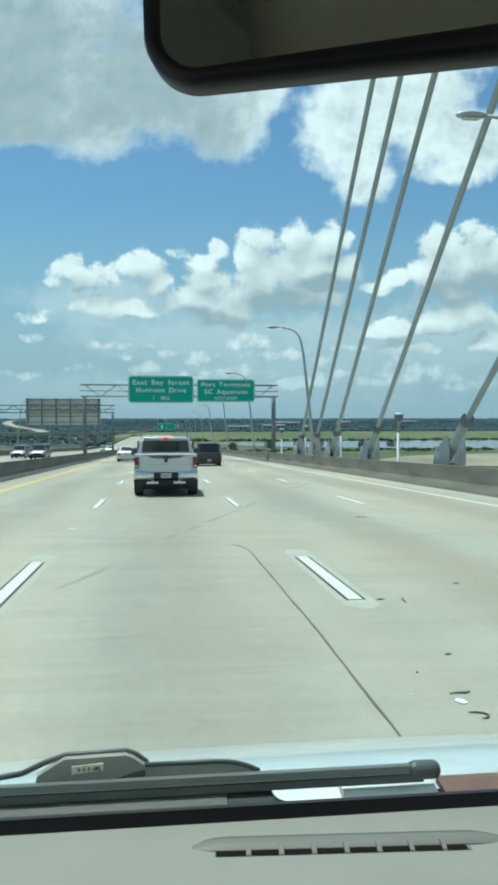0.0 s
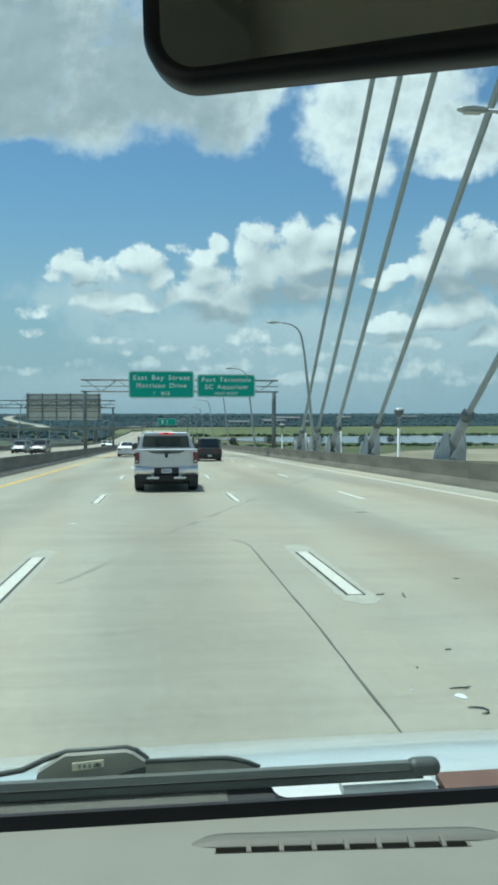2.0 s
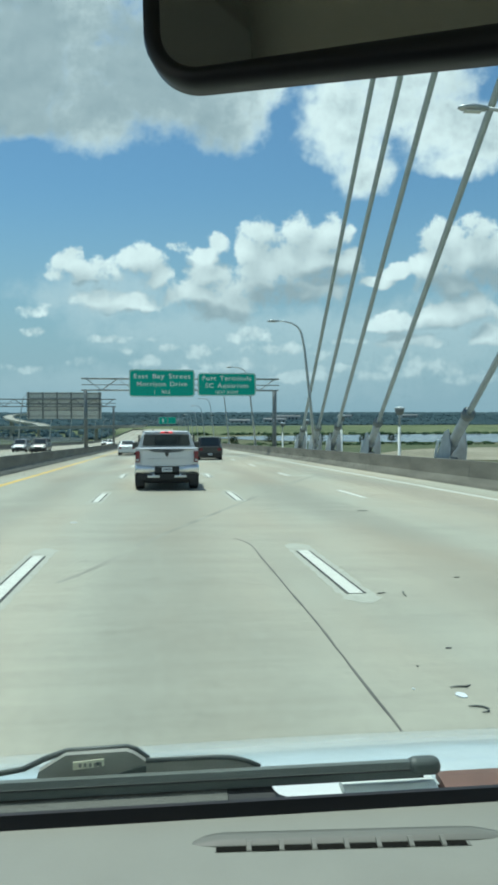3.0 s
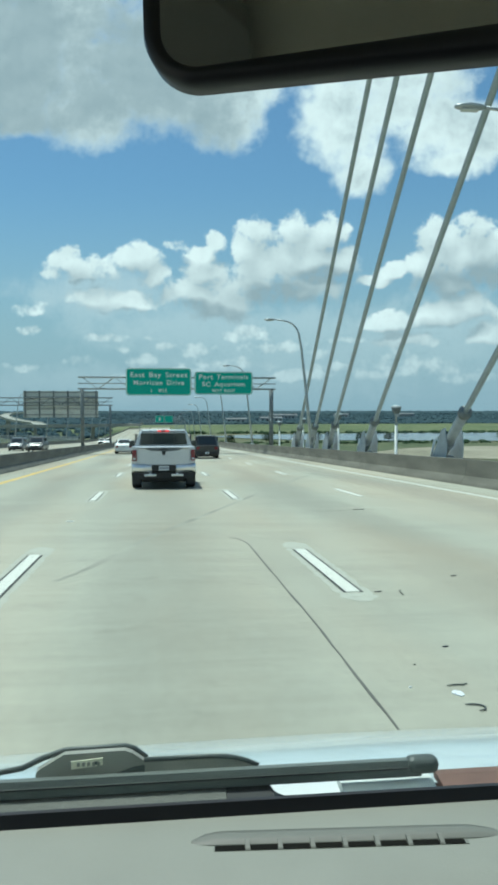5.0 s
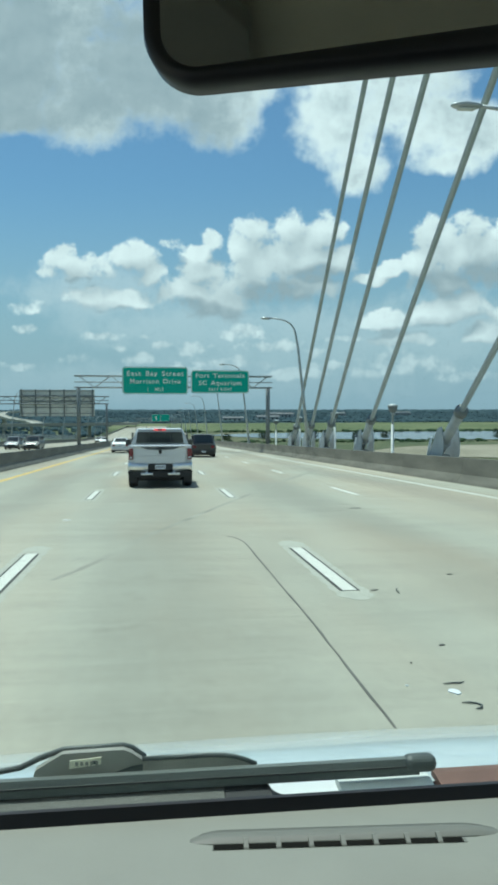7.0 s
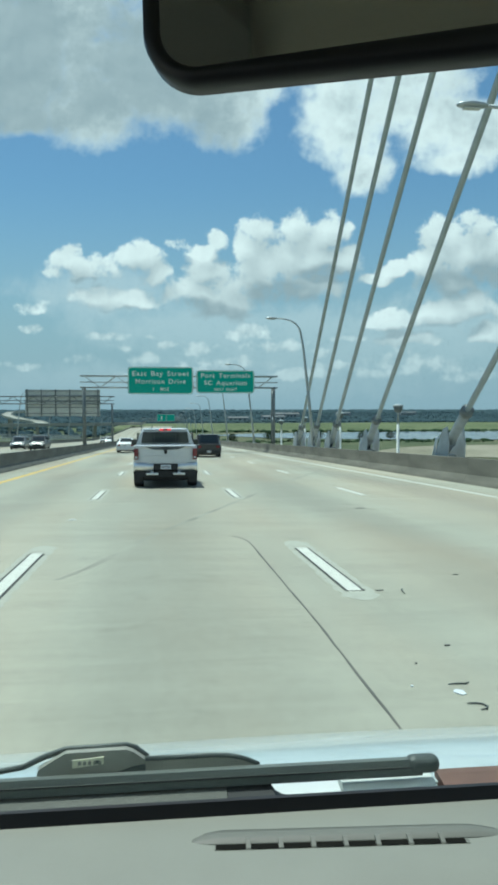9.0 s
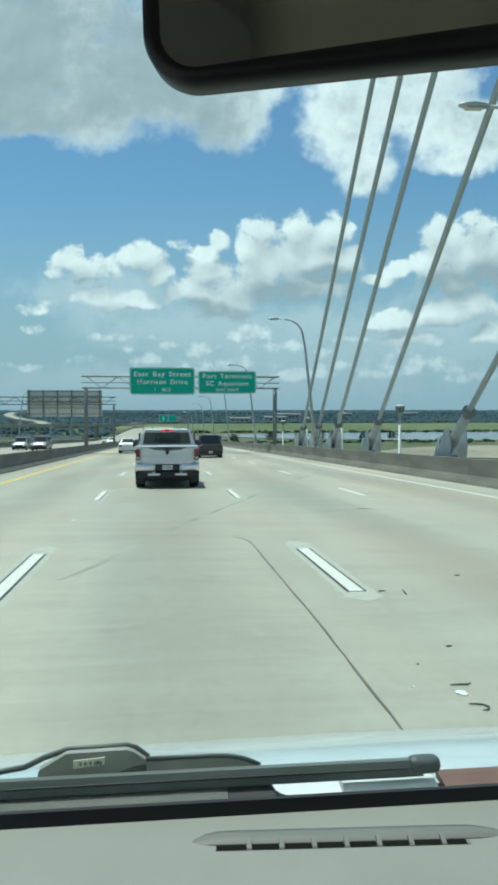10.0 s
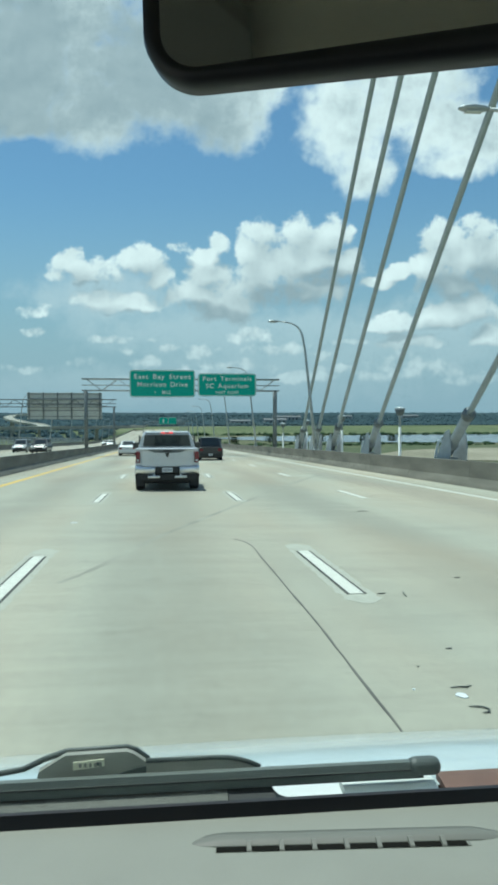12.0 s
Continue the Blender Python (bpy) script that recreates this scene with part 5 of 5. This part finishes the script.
for sx in (-0.55, 1.15):
    for y in (-1.9, 0.95):
        s = 1 if sx > 0 else -1
        t = part("wheel", a_tube([(sx - 0.1, y, -1.27), (sx - 0.08, y, -1.27), (sx + 0.08, y, -1.27), (sx + 0.1, y, -1.27)], [0.31, 0.35, 0.35, 0.31], 24), M_TYRE, van)
        part("rim", a_tube([(sx + s * 0.101, y, -1.27), (sx + s * 0.115, y, -1.27)], [0.22, 0.18], 16), M_RIM, t)
glass = part("windscreen", a_prism([(0.881, -0.4250), (0.886, -0.4250), (0.445, 0.335), (0.440, 0.335)], "x", -0.60, 1.20), glass_material("clear_windscreen", (0.92, 0.98, 0.96), 0.10), van, "clear windscreen")
glass.visible_shadow = False


# ---- land below the bridge ----
LAND = -30.0


def patch(name, outline, z, mat, label, category):
    bm = bmesh.new()
    bm.faces.new([bm.verts.new((x, y, z)) for x, y in outline])
    tagged(part(name, bm, mat), label, category, kind="structure")


def blob(cx, cy, rx, ry, seed, n=40, rough=0.18):
    rng = random.Random(seed)
    ph = [rng.uniform(0, 6.28) for _ in range(5)]
    out = []
    for k in range(n):
        a = 2 * math.pi * k / n
        r = 1 + rough * sum(math.sin((j + 2) * a + ph[j]) / (j + 1.5) for j in range(5))
        out.append((cx + rx * r * math.cos(a), cy + ry * r * math.sin(a)))
    return out


S = 9000
patch("ground", [(-S, -3000), (S, -3000), (S, S), (-S, S)], LAND, M_GRASS, "flat grassy lowland reaching the horizon", "ground")
patch("marsh", blob(600, 1130, 1150, 260, 3), LAND + 0.3, M_MARSH, "bright green salt marsh beyond the river", "marsh")
patch("river", blob(480, 775, 430, 118, 5, 60, 0.10), LAND + 0.5, M_WATER, "calm grey-blue river with marshy banks", "river")
patch("spoil_field", blob(310, 490, 170, 85, 9), LAND + 0.4, M_SAND, "bare sandy field below the bridge", "field")
patch("spoil_field_1", blob(190, 290, 90, 95, 12), LAND + 0.35, M_SAND, "bare sandy ground below the bridge", "field")
patch("marsh_1", blob(-420, 620, 330, 180, 21), LAND + 0.3, M_MARSH, "green field beyond the oncoming lanes", "field")
# floor takes the same leaf colour with the blue haze mixed in
patch("woodland_floor", [(-S, 1380), (S, 1330), (S, 5200), (-S, 5200)], LAND + 0.15, M_HAZY_WOODS, "dark wooded plain towards the horizon", "woodland")


def woods(name, label, spots, rmin, rmax, hmin, hmax, seed, mat=None):
    """Ragged masses of leaves, each an uneven many-sided dome, joined into one spread."""
    rng = random.Random(seed)
    verts, faces = [], []
    n = 7
    for x, y in spots:
        r, h = rng.uniform(rmin, rmax), rng.uniform(hmin, hmax)
        base = len(verts)
        for f, w in ((0.0, 0.75), (0.35, 1.0), (0.7, 0.78), (0.93, 0.4)):
            for k in range(n):
                a = 2 * math.pi * (k + rng.random() * 0.4) / n
                q = r * w * rng.uniform(0.7, 1.2)
                verts.append((x + q * math.cos(a), y + q * math.sin(a), LAND - 0.5 + h * f * rng.uniform(0.85, 1.12)))
        for ring in range(3):
            for k in range(n):
                a, b = base + ring * n + k, base + ring * n + (k + 1) % n
                faces.append((a, b, b + n, a + n))
        faces.append(tuple(base + 3 * n + k for k in range(n)))
    me = bpy.data.meshes.new(name)
    me.from_pydata(verts, [], faces)
    me.materials.append(mat or M_HAZY_WOODS)
    me.polygons.foreach_set("use_smooth", [True] * len(faces))
    tagged(new(name, me), label, "woods", kind="stuff")


rng = random.Random(11)
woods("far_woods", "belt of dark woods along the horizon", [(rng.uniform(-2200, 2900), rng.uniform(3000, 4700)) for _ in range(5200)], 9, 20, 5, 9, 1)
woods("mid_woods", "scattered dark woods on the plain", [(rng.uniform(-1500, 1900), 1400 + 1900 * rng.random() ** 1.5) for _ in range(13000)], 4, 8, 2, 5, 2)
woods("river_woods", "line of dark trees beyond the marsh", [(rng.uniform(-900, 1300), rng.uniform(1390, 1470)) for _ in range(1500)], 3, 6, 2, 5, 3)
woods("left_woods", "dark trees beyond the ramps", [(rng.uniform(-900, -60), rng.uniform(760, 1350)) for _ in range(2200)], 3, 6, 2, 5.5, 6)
woods("bank_scrub", "low scrub along the river bank", [(rng.uniform(40, 620), 655 + rng.uniform(-16, 16)) for _ in range(260)], 1.5, 4.5, 0.8, 3.0, 4, M_LEAF)
woods("marsh_scrub", "dark scrub at the marsh's edge", [(rng.uniform(30, 900), 905 + rng.uniform(-14, 14)) for _ in range(420)], 2, 6, 1.0, 4.0, 7, M_LEAF)


def tree(x, y, h, seed):
    """Small bank tree: tapered trunk, limbs and a gappy crown of leaf tufts."""
    rng = random.Random(seed)
    t = thing("bank_tree", pose(x, y, LAND), "dark green bushy tree on the river bank", "tree", "trees along the river bank")
    part("trunk", a_tube([(0, 0, -0.3), (0.1, 0, h * 0.35), (0.05, 0.1, h * 0.75)], [h * 0.035, h * 0.026, h * 0.01], 7), M_BARK, t)
    bm = bmesh.new()
    for _ in range(5):
        a, k = rng.uniform(0, 6.28), rng.uniform(0.3, 0.5)
        tube(bm, [(0.08, 0, h * k), (math.cos(a) * h * 0.3, math.sin(a) * h * 0.3, h * (k + 0.3))], [h * 0.014, h * 0.005], 5)
    part("limbs", bm, M_BARK, t)
    bm = bmesh.new()
    for _ in range(1100):
        a, e = rng.uniform(0, 6.28), rng.uniform(-0.7, 1.0)
        rr = h * 0.5 * rng.uniform(0.35, 1.0) * math.sqrt(max(0.05, 1 - e * e * 0.8)) * (1 + 0.25 * math.sin(3 * a + seed))
        c = Vector((rr * math.cos(a), rr * math.sin(a), h * 0.58 + h * 0.40 * e))
        s = h * rng.uniform(0.02, 0.05)
        q = [c + Vector((rng.uniform(-s, s), rng.uniform(-s, s), rng.uniform(-s, s))) for _ in range(4)]
        v = [bm.verts.new(p) for p in q]
        for f in ((0, 1, 2), (0, 2, 3), (0, 3, 1)):
            bm.faces.new([v[i] for i in f])
    part("crown", bm, M_LEAF, t)


for i, (x, y, h) in enumerate(((92, 650, 9), (118, 642, 11), (136, 655, 10), (158, 700, 9), (176, 660, 8), (205, 668, 9), (268, 690, 8), (300, 640, 11), (322, 650, 9), (352, 655, 13), (372, 640, 11), (60, 640, 8), (250, 660, 6))):
    tree(x, y, h, i + 30)


def far_house(x, y, w, d, h, name="warehouse", label="pale low warehouse far off on the plain"):
    b = thing(name, pose(x, y, LAND), label, "building", "far buildings")
    part("wall", a_box(-w / 2, w / 2, -d / 2, d / 2, 0, h), M_HOUSE, b)
    part("roof", a_prism([(-d / 2 - 0.5, h), (d / 2 + 0.5, h), (0, h * 1.25)], "x", -w / 2 - 0.5, w / 2 + 0.5), M_ROOF, b)
    for k in range(int(w // 9)):
        part("window", a_box(-w / 2 + 3 + 9 * k, -w / 2 + 7 + 9 * k, -d / 2 - 0.1, -d / 2 + 0.1, h * 0.35, h * 0.7), M_CAR_GLASS, b)


for x, y, w, d, h in ((230, 1560, 46, 20, 9), (310, 1900, 70, 25, 11), (520, 2150, 40, 18, 10), (900, 1800, 46, 20, 9), (1010, 2000, 60, 20, 9), (1120, 1750, 36, 16, 8), (760, 2300, 50, 20, 10), (-520, 1700, 50, 20, 10), (-240, 2100, 60, 24, 10), (150, 1480, 40, 18, 8)):
    far_house(x, y, w, d, h)


# elevated ramps on the shore side of the oncoming carriageway
def ramp(name, pts, w, label):
    bm = bmesh.new()
    left, right = [], []
    pts = [Vector(p) for p in pts]
    for i, p in enumerate(pts):
        d = (pts[min(i + 1, len(pts) - 1)] - pts[max(i - 1, 0)])
        s = Vector((d.y, -d.x, 0)).normalized() * w / 2
        left.append(p - s)
        right.append(p + s)
    rings = [[(l.x, l.y, l.z + 0.9), (l.x, l.y, l.z - 1.2), (r.x, r.y, r.z - 1.2), (r.x, r.y, r.z + 0.9), (r.x - (r.x - l.x) * 0.04, r.y - (r.y - l.y) * 0.04, r.z), (l.x + (r.x - l.x) * 0.04, l.y + (r.y - l.y) * 0.04, l.z)] for l, r in zip(left, right)]
    loft(bm, rings)
    ob = part(name, bm, M_PATH)
    tagged(ob, label, "ramp", kind="structure")
    for i, p in enumerate(pts[1:-1:2]):
        part("pier", a_box(p.x - 1.2, p.x + 1.2, p.y - 1.0, p.y + 1.0, LAND, p.z - 1.2), M_PATH, ob)


ramp("slip_ramp", [(-95, 640, -13.6), (-109, 700, -12.8), (-130, 740, -11.6), (-150, 790, -9.6), (-165, 850, -8.2), (-178, 950, -6.8), (-170, 1050, -6.0)], 10, "pale curved concrete ramp rising beyond the oncoming lanes")
ramp("shore_viaduct", [(-320, 450, -10.0), (-200, 490, -10.9), (-110, 540, -11.8), (-50, 600, -12.8), (-22, 680, -14.2), (-20, 760, -15.0)], 12, "long concrete viaduct joining beyond the oncoming lanes")
